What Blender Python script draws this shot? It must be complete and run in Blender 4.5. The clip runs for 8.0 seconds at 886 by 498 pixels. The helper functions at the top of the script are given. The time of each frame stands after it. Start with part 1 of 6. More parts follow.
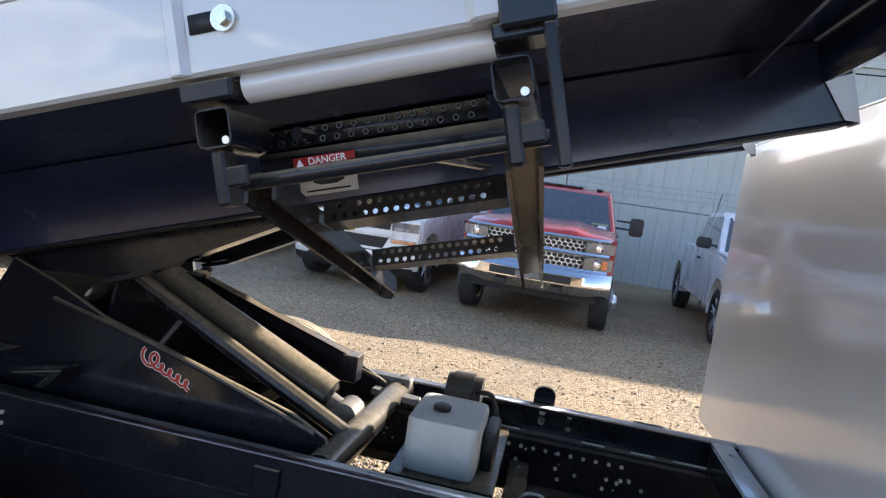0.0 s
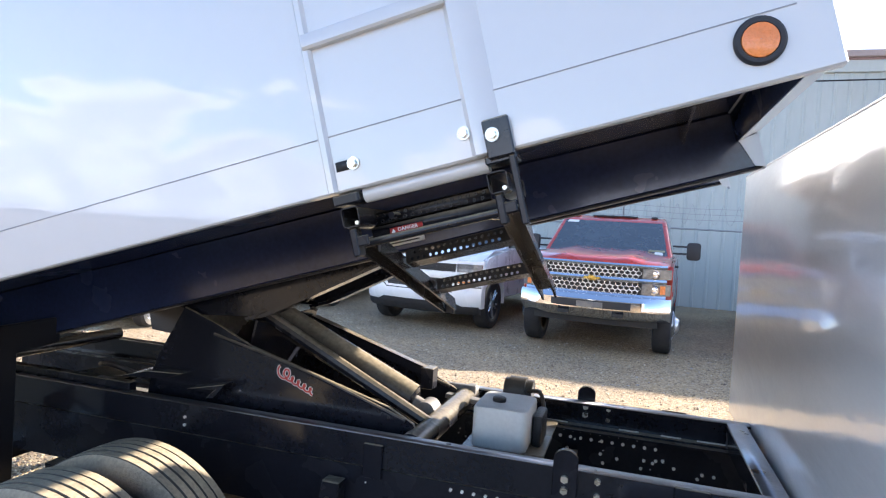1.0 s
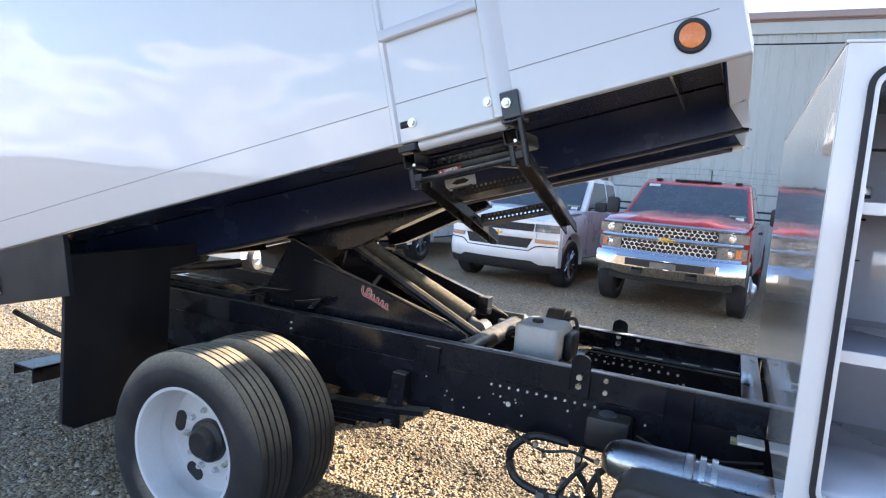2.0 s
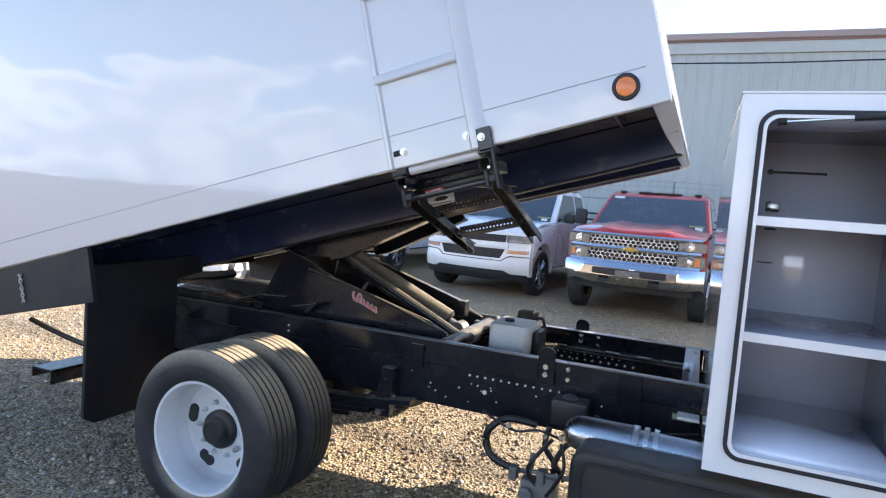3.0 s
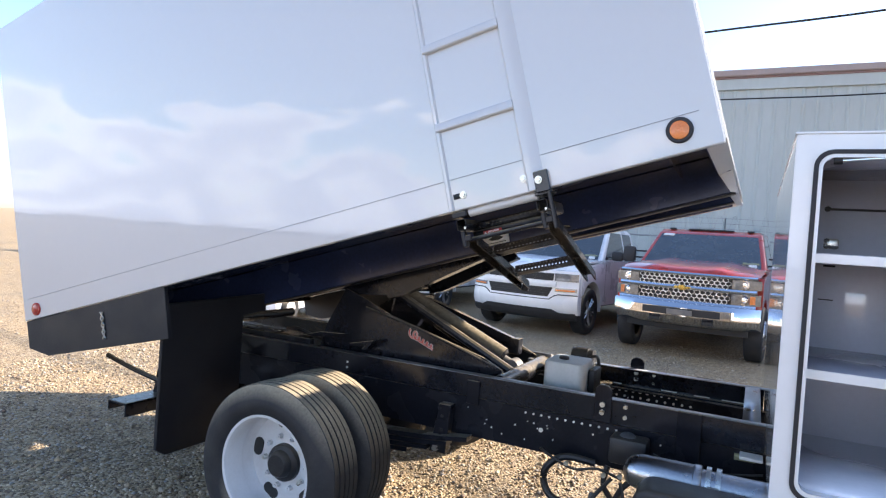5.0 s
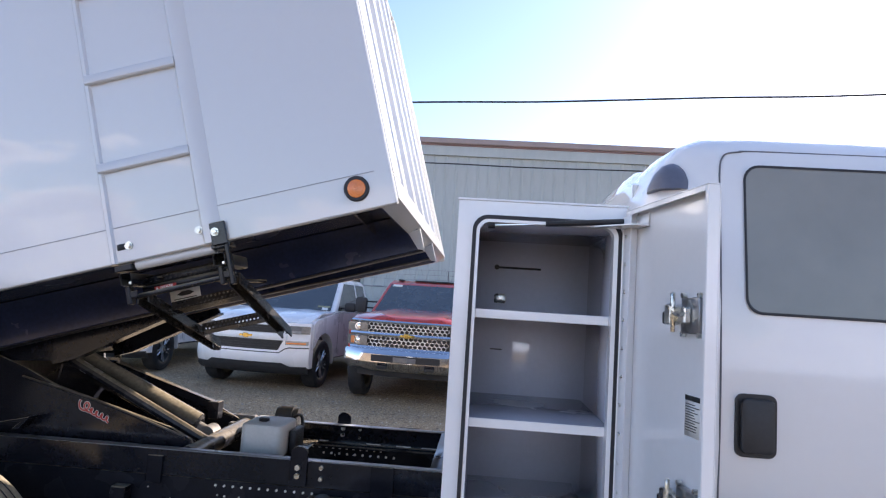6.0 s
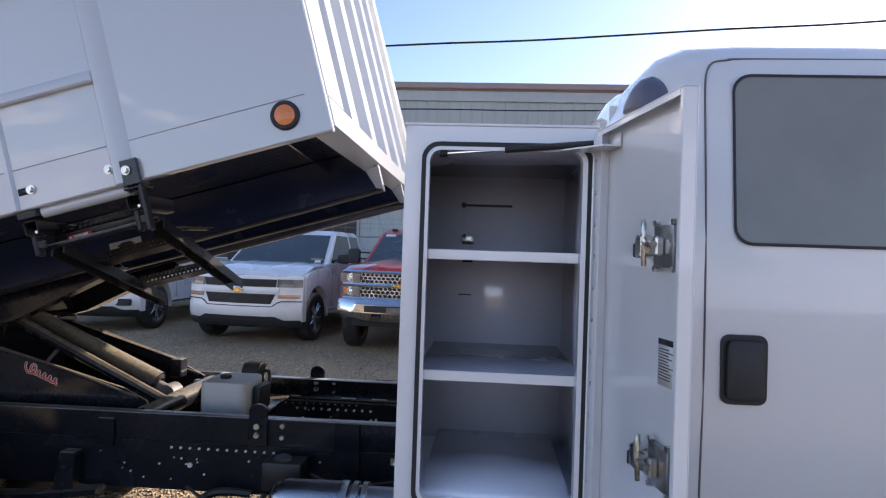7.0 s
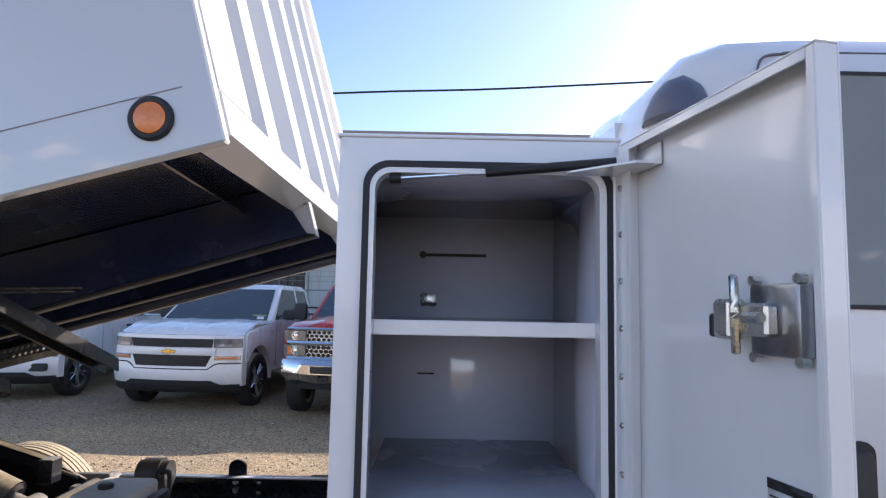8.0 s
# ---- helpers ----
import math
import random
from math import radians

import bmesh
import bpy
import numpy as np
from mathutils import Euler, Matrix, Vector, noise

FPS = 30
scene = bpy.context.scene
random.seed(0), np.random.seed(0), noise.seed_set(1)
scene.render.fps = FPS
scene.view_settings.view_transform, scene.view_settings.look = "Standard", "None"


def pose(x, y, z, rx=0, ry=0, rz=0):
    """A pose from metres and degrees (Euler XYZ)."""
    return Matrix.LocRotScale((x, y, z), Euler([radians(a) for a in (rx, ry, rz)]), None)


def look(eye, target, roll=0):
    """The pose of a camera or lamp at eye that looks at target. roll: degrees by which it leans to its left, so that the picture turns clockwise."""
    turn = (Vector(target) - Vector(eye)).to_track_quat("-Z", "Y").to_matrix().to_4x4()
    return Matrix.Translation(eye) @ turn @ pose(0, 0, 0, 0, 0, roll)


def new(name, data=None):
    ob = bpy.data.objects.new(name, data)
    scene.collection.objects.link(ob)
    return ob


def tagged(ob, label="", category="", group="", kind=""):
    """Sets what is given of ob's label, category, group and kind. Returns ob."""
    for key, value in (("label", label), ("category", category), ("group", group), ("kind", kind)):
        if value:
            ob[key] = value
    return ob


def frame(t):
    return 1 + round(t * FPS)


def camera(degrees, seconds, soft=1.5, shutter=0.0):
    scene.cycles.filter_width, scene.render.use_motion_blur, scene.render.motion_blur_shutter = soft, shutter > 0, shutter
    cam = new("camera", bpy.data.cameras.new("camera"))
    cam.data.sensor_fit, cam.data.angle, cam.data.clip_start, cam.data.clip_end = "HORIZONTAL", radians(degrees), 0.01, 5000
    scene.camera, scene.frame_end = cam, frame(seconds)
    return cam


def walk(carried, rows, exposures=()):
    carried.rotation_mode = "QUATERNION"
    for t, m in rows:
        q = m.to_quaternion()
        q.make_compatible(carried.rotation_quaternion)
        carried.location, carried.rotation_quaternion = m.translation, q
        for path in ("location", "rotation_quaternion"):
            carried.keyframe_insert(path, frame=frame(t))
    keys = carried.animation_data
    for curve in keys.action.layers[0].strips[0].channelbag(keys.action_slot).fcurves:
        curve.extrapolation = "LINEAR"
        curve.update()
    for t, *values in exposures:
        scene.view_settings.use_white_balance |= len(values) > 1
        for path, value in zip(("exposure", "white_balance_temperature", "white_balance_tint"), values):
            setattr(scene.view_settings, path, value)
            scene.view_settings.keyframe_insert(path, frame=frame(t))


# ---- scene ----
cam = camera(71.1, 8.0, soft=1.2)
SUN, SKY, GROUND = 5.0, 0.115, -0.05
CAB_Y = 1.11
WALL_X, WALL_Y = -1.38, 14.3
RED_X, RED_Y = 0.95, 6.03
WHITE_X, WHITE_Y = -1.72, 6.62
SMALL_X, SMALL_Y = -4.75, 7.15
RIGHT_X, RIGHT_Y = 4.45, 6.4
EXPOSURES = [(0.0, 1.58, 6050, 13), (0.5, 1.86, 6050, 14), (1.0, 2.05, 6050, 14), (1.5, 1.84, 6050, 13), (2.0, 1.90, 6050, 13), (4.0, 1.68, 6100, 14), (5.5, 1.80, 6250, 17), (6.0, 1.44, 6150, 19), (6.5, 1.12, 6100, 18), (7.0, 1.00, 6050, 19), (8.0, 1.14, 6050, 18)]
PATH = [
    (0, (1.268, -1.815, 1.462), (0.904, 0.144, 1.291), 8.3),
    (0.2, (1.301, -1.894, 1.466), (0.864, 0.05, 1.285), 7.5),
    (0.5, (1.354, -2.062, 1.469), (0.847, -0.128, 1.4), 5.4),
    (1, (1.457, -2.383, 1.482), (0.87, -0.472, 1.422), 3.6),
    (1.5, (1.651, -2.615, 1.459), (0.846, -0.786, 1.382), 3.5),
    (2, (1.781, -2.83, 1.426), (0.938, -1.026, 1.232), 4.8),
    (2.2, (1.813, -2.951, 1.412), (1.044, -1.115, 1.214), 4.5),
    (3.3, (1.92, -3.201, 1.454), (1.146, -1.362, 1.319), 4.4),
    (3.5, (1.933, -3.204, 1.458), (1.126, -1.379, 1.32), 4.6),
    (4, (1.937, -3.245, 1.463), (1.073, -1.445, 1.343), 2.4),
    (4.2, (1.918, -3.248, 1.471), (1.032, -1.458, 1.356), 2.9),
    (5.3, (1.882, -3.304, 1.438), (0.98, -1.519, 1.471), 4.5),
    (5.5, (1.924, -3.267, 1.462), (1.263, -1.383, 1.574), 5.5),
    (5.7, (1.97, -3.219, 1.473), (1.549, -1.27, 1.635), 5.0),
    (6, (2.063, -3.166, 1.48), (1.921, -1.179, 1.66), 3.7),
    (6.5, (2.177, -3.075, 1.476), (2.146, -1.079, 1.608), 3.3),
    (7, (2.208, -2.912, 1.459), (2.065, -0.917, 1.479), 1.9),
    (7.5, (2.136, -2.625, 1.498), (2.14, -0.63, 1.636), -0.5),
    (8, (2.167, -2.326, 1.502), (2.17, -0.335, 1.69), 1.1),
]
walk(cam, [(t, look(eye, target, roll)) for t, eye, target, roll in PATH], EXPOSURES)

# ---- world and light ----
SUN_AZ, SUN_EL = 46.0, 24.0          # degrees from +y towards +x, and above the horizon
sun_dir = Vector((math.sin(radians(SUN_AZ)) * math.cos(radians(SUN_EL)), math.cos(radians(SUN_AZ)) * math.cos(radians(SUN_EL)), math.sin(radians(SUN_EL))))
world = bpy.data.worlds.new("sky")
scene.world = world
world.use_nodes = True
wn, wl = world.node_tree.nodes, world.node_tree.links
sky = wn.new("ShaderNodeTexSky")
sky.sky_type, sky.sun_disc = "NISHITA", False
sky.sun_elevation, sky.sun_rotation = radians(SUN_EL), radians(SUN_AZ)
sky.dust_density, sky.ozone_density, sky.altitude = 1.0, 1.6, 300
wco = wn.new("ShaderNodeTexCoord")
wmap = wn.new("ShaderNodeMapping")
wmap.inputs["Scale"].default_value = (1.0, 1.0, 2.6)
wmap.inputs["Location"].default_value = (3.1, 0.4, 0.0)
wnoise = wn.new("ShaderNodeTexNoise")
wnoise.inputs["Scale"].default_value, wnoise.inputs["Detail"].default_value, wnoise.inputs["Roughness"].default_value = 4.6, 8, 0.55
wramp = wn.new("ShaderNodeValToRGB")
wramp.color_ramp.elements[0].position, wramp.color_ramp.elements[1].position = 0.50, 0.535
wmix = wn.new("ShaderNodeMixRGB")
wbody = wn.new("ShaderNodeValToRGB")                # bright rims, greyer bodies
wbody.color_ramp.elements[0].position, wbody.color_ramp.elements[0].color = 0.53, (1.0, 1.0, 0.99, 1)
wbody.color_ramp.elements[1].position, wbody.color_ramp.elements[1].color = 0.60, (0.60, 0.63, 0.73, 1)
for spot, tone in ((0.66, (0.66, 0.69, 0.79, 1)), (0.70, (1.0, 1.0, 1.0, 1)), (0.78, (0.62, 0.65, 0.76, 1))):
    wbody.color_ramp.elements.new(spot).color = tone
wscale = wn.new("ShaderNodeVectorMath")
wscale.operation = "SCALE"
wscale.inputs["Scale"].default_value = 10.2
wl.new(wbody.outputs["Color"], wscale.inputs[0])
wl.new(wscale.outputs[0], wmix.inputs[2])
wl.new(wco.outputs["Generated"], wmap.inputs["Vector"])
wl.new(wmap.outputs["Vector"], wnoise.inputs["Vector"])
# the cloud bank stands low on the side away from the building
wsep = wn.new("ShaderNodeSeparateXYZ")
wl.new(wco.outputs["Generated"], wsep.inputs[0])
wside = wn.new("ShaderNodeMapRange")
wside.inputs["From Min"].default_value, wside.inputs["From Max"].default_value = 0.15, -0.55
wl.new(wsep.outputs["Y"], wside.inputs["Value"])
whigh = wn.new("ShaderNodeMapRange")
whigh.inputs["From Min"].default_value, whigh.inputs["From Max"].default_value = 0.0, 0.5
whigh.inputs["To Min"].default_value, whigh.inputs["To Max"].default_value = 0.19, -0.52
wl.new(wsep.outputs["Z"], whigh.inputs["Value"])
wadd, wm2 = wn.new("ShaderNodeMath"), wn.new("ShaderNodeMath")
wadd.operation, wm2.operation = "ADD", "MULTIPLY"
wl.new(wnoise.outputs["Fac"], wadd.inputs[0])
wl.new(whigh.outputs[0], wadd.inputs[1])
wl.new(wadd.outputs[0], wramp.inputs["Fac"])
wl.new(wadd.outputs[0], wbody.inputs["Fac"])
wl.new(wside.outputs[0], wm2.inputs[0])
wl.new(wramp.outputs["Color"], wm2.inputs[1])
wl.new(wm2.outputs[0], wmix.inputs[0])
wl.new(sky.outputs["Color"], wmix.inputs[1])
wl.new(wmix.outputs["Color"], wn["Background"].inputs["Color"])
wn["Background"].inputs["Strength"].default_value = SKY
sun_data = bpy.data.lights.new("sun", "SUN")
sun_data.energy, sun_data.angle, sun_data.color = SUN, radians(0.53), (1.0, 0.88, 0.70)
sun = new("sun", sun_data)
sun.matrix_world = look(sun_dir * 40, (0, 0, 0))


# ---- materials ----
def material(name, base, rough=0.5, metal=0.0, vary=0.15, scale=6.0, fine=60.0, bump=0.0, bump_scale=120.0, coat=0.0, dirt=None, dirt_amount=0.0, rough_vary=0.1, spec=0.5, transmission=0.0, ior=1.45, stretch=(1, 1, 1), top_tan=0.0):
    """A surface: base colour varied at two scales, dirt in cloudy blotches, uneven gloss and fine relief."""
    m = bpy.data.materials.new(name)
    m.use_nodes = True
    n, l = m.node_tree.nodes, m.node_tree.links
    b = n["Principled BSDF"]
    co = n.new("ShaderNodeTexCoord")
    mp = n.new("ShaderNodeMapping")
    mp.inputs["Scale"].default_value = stretch
    l.new(co.outputs["Object"], mp.inputs["Vector"])

    def noise_tex(sc, detail=4):
        t = n.new("ShaderNodeTexNoise")
        t.inputs["Scale"].default_value, t.inputs["Detail"].default_value = sc, detail
        l.new(mp.outputs["Vector"], t.inputs["Vector"])
        return t.outputs["Fac"]

    big, small = noise_tex(scale), noise_tex(fine)
    add = n.new("ShaderNodeMath")
    add.operation = "ADD"
    l.new(big, add.inputs[0])
    l.new(small, add.inputs[1])
    rng = n.new("ShaderNodeMapRange")
    rng.inputs["From Min"].default_value, rng.inputs["From Max"].default_value = 0.6, 1.4
    rng.inputs["To Min"].default_value, rng.inputs["To Max"].default_value = 1 - vary, 1 + vary
    l.new(add.outputs[0], rng.inputs["Value"])
    mul = n.new("ShaderNodeVectorMath")
    mul.operation = "SCALE"
    mul.inputs[0].default_value = base
    l.new(rng.outputs[0], mul.inputs["Scale"])
    colour = mul.outputs[0]
    if dirt:
        d = n.new("ShaderNodeValToRGB")
        d.color_ramp.elements[0].position, d.color_ramp.elements[1].position = 0.45, 0.75
        d.color_ramp.elements[1].color = (dirt_amount, dirt_amount, dirt_amount, 1)
        l.new(noise_tex(scale * 0.7, 8), d.inputs["Fac"])
        mx = n.new("ShaderNodeMixRGB")
        mx.inputs[2].default_value = (*dirt, 1)
        l.new(d.outputs["Color"], mx.inputs[0])
        l.new(colour, mx.inputs[1])
        colour = mx.outputs[0]
    if top_tan:                              # dust tan on upward faces, strengthened to put sun patches into the colour
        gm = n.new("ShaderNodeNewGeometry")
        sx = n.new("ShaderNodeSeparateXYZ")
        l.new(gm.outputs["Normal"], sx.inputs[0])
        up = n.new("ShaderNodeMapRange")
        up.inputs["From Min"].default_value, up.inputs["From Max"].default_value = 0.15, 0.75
        up.inputs["To Max"].default_value = top_tan
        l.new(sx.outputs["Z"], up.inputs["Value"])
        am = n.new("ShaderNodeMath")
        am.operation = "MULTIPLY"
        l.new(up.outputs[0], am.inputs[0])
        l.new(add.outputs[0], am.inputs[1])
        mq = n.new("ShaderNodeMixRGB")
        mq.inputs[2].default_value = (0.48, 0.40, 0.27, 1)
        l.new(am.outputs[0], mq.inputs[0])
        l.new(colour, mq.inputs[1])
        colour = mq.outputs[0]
    l.new(colour, b.inputs["Base Color"])
    rr = n.new("ShaderNodeMapRange")
    rr.inputs["From Min"].default_value, rr.inputs["From Max"].default_value = 0.3, 0.7
    rr.inputs["To Min"].default_value, rr.inputs["To Max"].default_value = max(0.02, rough - rough_vary), min(1, rough + rough_vary)
    l.new(big, rr.inputs["Value"])
    l.new(rr.outputs[0], b.inputs["Roughness"])
    b.inputs["Metallic"].default_value = metal
    b.inputs["Specular IOR Level"].default_value = spec
    b.inputs["IOR"].default_value = ior
    b.inputs["Transmission Weight"].default_value = transmission
    b.inputs["Coat Weight"].default_value = coat
    b.inputs["Coat Roughness"].default_value = 0.04
    if bump:
        bp = n.new("ShaderNodeBump")
        bp.inputs["Strength"].default_value, bp.inputs["Distance"].default_value = bump, 0.004
        l.new(noise_tex(bump_scale, 3), bp.inputs["Height"])
        l.new(bp.outputs["Normal"], b.inputs["Normal"])
    return m


DUST = (0.30, 0.25, 0.19)
white_paint = material("white_paint", (0.56, 0.56, 0.56), 0.3, vary=0.012, scale=1.4, fine=30, bump=0.06, bump_scale=3.0, coat=0.7, rough_vary=0.02)
white_paint.node_tree.nodes["Principled BSDF"].inputs["Coat IOR"].default_value = 1.85
white_paint.node_tree.nodes["Principled BSDF"].inputs["Coat Roughness"].default_value = 0.025
box_paint = material("box_paint", (0.80, 0.80, 0.80), 0.22, vary=0.02, scale=2.0, fine=40, bump=0.3, bump_scale=5.0, coat=0.9, rough_vary=0.05)
cab_paint = material("cab_paint", (0.70, 0.70, 0.70), 0.25, vary=0.015, scale=1.0, fine=25, coat=1.0, rough_vary=0.03, dirt=(0.70, 0.67, 0.62), dirt_amount=0.25)
wavy_paint = material("wavy_paint", (0.78, 0.78, 0.78), 0.16, vary=0.02, scale=2.0, fine=40, bump=0.35, bump_scale=4.0, coat=0.9, rough_vary=0.04, stretch=(1, 1.2, 4.5))
for sheet in (white_paint, wavy_paint):             # the clear coat follows the sheet's waves
    gloss = sheet.node_tree.nodes["Principled BSDF"]
    sheet.node_tree.links.new(gloss.inputs["Normal"].links[0].from_socket, gloss.inputs["Coat Normal"])
interior_paint = material("interior_paint", (0.76, 0.78, 0.86), 0.16, vary=0.04, scale=3.0, fine=50, coat=1.0, rough_vary=0.1)
interior_paint.node_tree.nodes["Principled BSDF"].inputs["Coat IOR"].default_value = 1.8
black_paint = material("black_paint", (0.010, 0.011, 0.016), 0.24, top_tan=0.35, vary=0.3, scale=5, fine=70, bump=0.12, bump_scale=90, dirt=DUST, dirt_amount=0.025, rough_vary=0.12)
black_gloss = material("black_gloss", (0.010, 0.011, 0.016), 0.18, top_tan=0.55, vary=0.3, scale=4, fine=60, coat=0.4, dirt=DUST, dirt_amount=0.02, rough_vary=0.1)
# navy base puts reflected sky and glare into the black underside's colour
black_under_navy = material("black_under_navy", (0.017, 0.026, 0.066), 0.24, vary=0.3, scale=4, fine=60, coat=0.4, rough_vary=0.06)
for enamel, coat, spec in ((black_paint, 0.15, 0.22), (black_gloss, 0.35, 0.32), (black_under_navy, 0.45, 0.4)):
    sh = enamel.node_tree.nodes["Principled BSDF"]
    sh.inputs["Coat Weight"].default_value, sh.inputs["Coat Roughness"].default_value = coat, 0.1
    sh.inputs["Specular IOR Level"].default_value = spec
black_plastic = material("black_plastic", (0.009, 0.0095, 0.012), 0.40, top_tan=0.1, vary=0.2, scale=8, fine=160, bump=0.25, bump_scale=500, dirt=DUST, dirt_amount=0.05)
rubber = material("rubber", (0.015, 0.0155, 0.018), 0.66, top_tan=0.7, vary=0.25, scale=9, fine=90, bump=0.3, bump_scale=160, dirt=(0.14, 0.12, 0.10), dirt_amount=0.14)
flap_rubber = material("flap_rubber", (0.007, 0.0075, 0.011), 0.5, vary=0.25, scale=5, fine=120, bump=0.3, bump_scale=220, dirt=(0.2, 0.18, 0.15), dirt_amount=0.06)
zinc = material("zinc", (0.62, 0.62, 0.58), 0.3, metal=1.0, vary=0.2, scale=30, fine=200, dirt=(0.5, 0.45, 0.25), dirt_amount=0.3)
# pale tone for bolts and for daylight seen through rail holes
bolt_hole_light = material("bolt_hole_light", (0.72, 0.71, 0.64), 0.35, metal=0.25, vary=0.15, scale=40, fine=200, coat=0.5)
steel = material("steel", (0.45, 0.46, 0.48), 0.34, metal=1.0, vary=0.15, scale=9, fine=90, bump=0.15, dirt=(0.3, 0.26, 0.2), dirt_amount=0.3)
dusty_steel = material("dusty_steel", (0.16, 0.155, 0.15), 0.55, vary=0.3, scale=14, fine=120, dirt=(0.36, 0.31, 0.25), dirt_amount=0.6)
chrome = material("chrome", (0.78, 0.78, 0.80), 0.07, metal=1.0, vary=0.03, rough_vary=0.03)
rim_paint = material("rim_paint", (0.62, 0.63, 0.64), 0.4, vary=0.05, scale=10, fine=80, coat=0.2, dirt=(0.42, 0.36, 0.28), dirt_amount=0.3)
resin = material("resin", (0.55, 0.55, 0.52), 0.45, vary=0.08, scale=9, fine=60, dirt=(0.35, 0.31, 0.25), dirt_amount=0.35, bump=0.2, bump_scale=60)
amber = material("amber", (0.75, 0.22, 0.05), 0.25, vary=0.12, scale=40, fine=160, coat=0.5, bump=0.4, bump_scale=140)
red_lens = material("red_lens", (0.42, 0.03, 0.02), 0.25, vary=0.12, scale=40, fine=160, coat=0.5)
label_white = material("label_white", (0.75, 0.74, 0.70), 0.5, vary=0.06, scale=30, fine=100)
label_red = material("label_red", (0.42, 0.035, 0.025), 0.45, vary=0.08, scale=30, fine=100)
label_black = material("label_black", (0.02, 0.02, 0.02), 0.5, vary=0.1)
label_yellow = material("label_yellow", (0.28, 0.27, 0.15), 0.5, vary=0.1)
glass_dark = material("glass_dark", (0.22, 0.215, 0.185), 0.05, vary=0.1, scale=2.5, fine=8, coat=1.0, rough_vary=0.02, spec=0.5)
# shade put into the colour of the shelf tops and box ceiling
shelf_shade = material("shelf_shade", (0.34, 0.34, 0.39), 0.22, vary=0.06, scale=3, fine=40, coat=0.4)
screen_glass = material("screen_glass", (0.045, 0.055, 0.06), 0.06, vary=0.3, scale=2.5, fine=9, coat=1.0, rough_vary=0.02, spec=0.8)
lamp_dark = material("lamp_dark", (0.22, 0.225, 0.23), 0.15, metal=0.4, vary=0.5, scale=30, fine=90, coat=1.0)
gasket = material("gasket", (0.02, 0.02, 0.024), 0.55, vary=0.2, scale=20, fine=100)
red_paint = material("red_paint", (0.46, 0.035, 0.018), 0.3, vary=0.05, scale=3, fine=40, coat=1.0, rough_vary=0.05)
truck_white = material("truck_white", (0.78, 0.78, 0.78), 0.3, vary=0.03, scale=2, fine=30, coat=0.8)
grille_chrome = material("grille_chrome", (0.82, 0.83, 0.85), 0.28, metal=0.85, vary=0.05, rough_vary=0.05)
gold = material("gold", (0.75, 0.5, 0.12), 0.25, metal=0.8, vary=0.1)
lamp_glass = material("lamp_glass", (0.55, 0.57, 0.58), 0.12, metal=0.55, vary=0.4, scale=25, fine=80, coat=1.0)
dome_blue = material("dome_blue", (0.10, 0.11, 0.15), 0.4, vary=0.1, scale=8, fine=60)
dark_trim = material("dark_trim", (0.025, 0.025, 0.027), 0.55, vary=0.15, scale=12, fine=80)
alloy = material("alloy", (0.55, 0.56, 0.58), 0.28, metal=0.9, vary=0.1)
fence_metal = material("fence_metal", (0.36, 0.36, 0.35), 0.5, metal=0.7, vary=0.2)
cable_black = material("cable_black", (0.012, 0.012, 0.012), 0.6)
shed_wall = material("shed_wall", (0.10, 0.085, 0.07), 0.8, vary=0.3, scale=1.5, fine=20, stretch=(4, 4, 0.4))
building_paint = material("building_paint", (0.46, 0.49, 0.46), 0.55, vary=0.07, scale=0.6, fine=9, stretch=(1, 1, 0.25), dirt=(0.36, 0.36, 0.32), dirt_amount=0.3)
# pale blue puts distance haze into the added ridge's colour
ridge_haze = material("ridge_haze", (0.68, 0.71, 0.80), 0.9, vary=0.25, scale=0.08, fine=0.6)
trim_brown = material("trim_brown", (0.36, 0.28, 0.25), 0.55, vary=0.08, scale=1, fine=12)
trim_red = material("trim_red", (0.32, 0.20, 0.18), 0.55, vary=0.08, scale=1, fine=12)


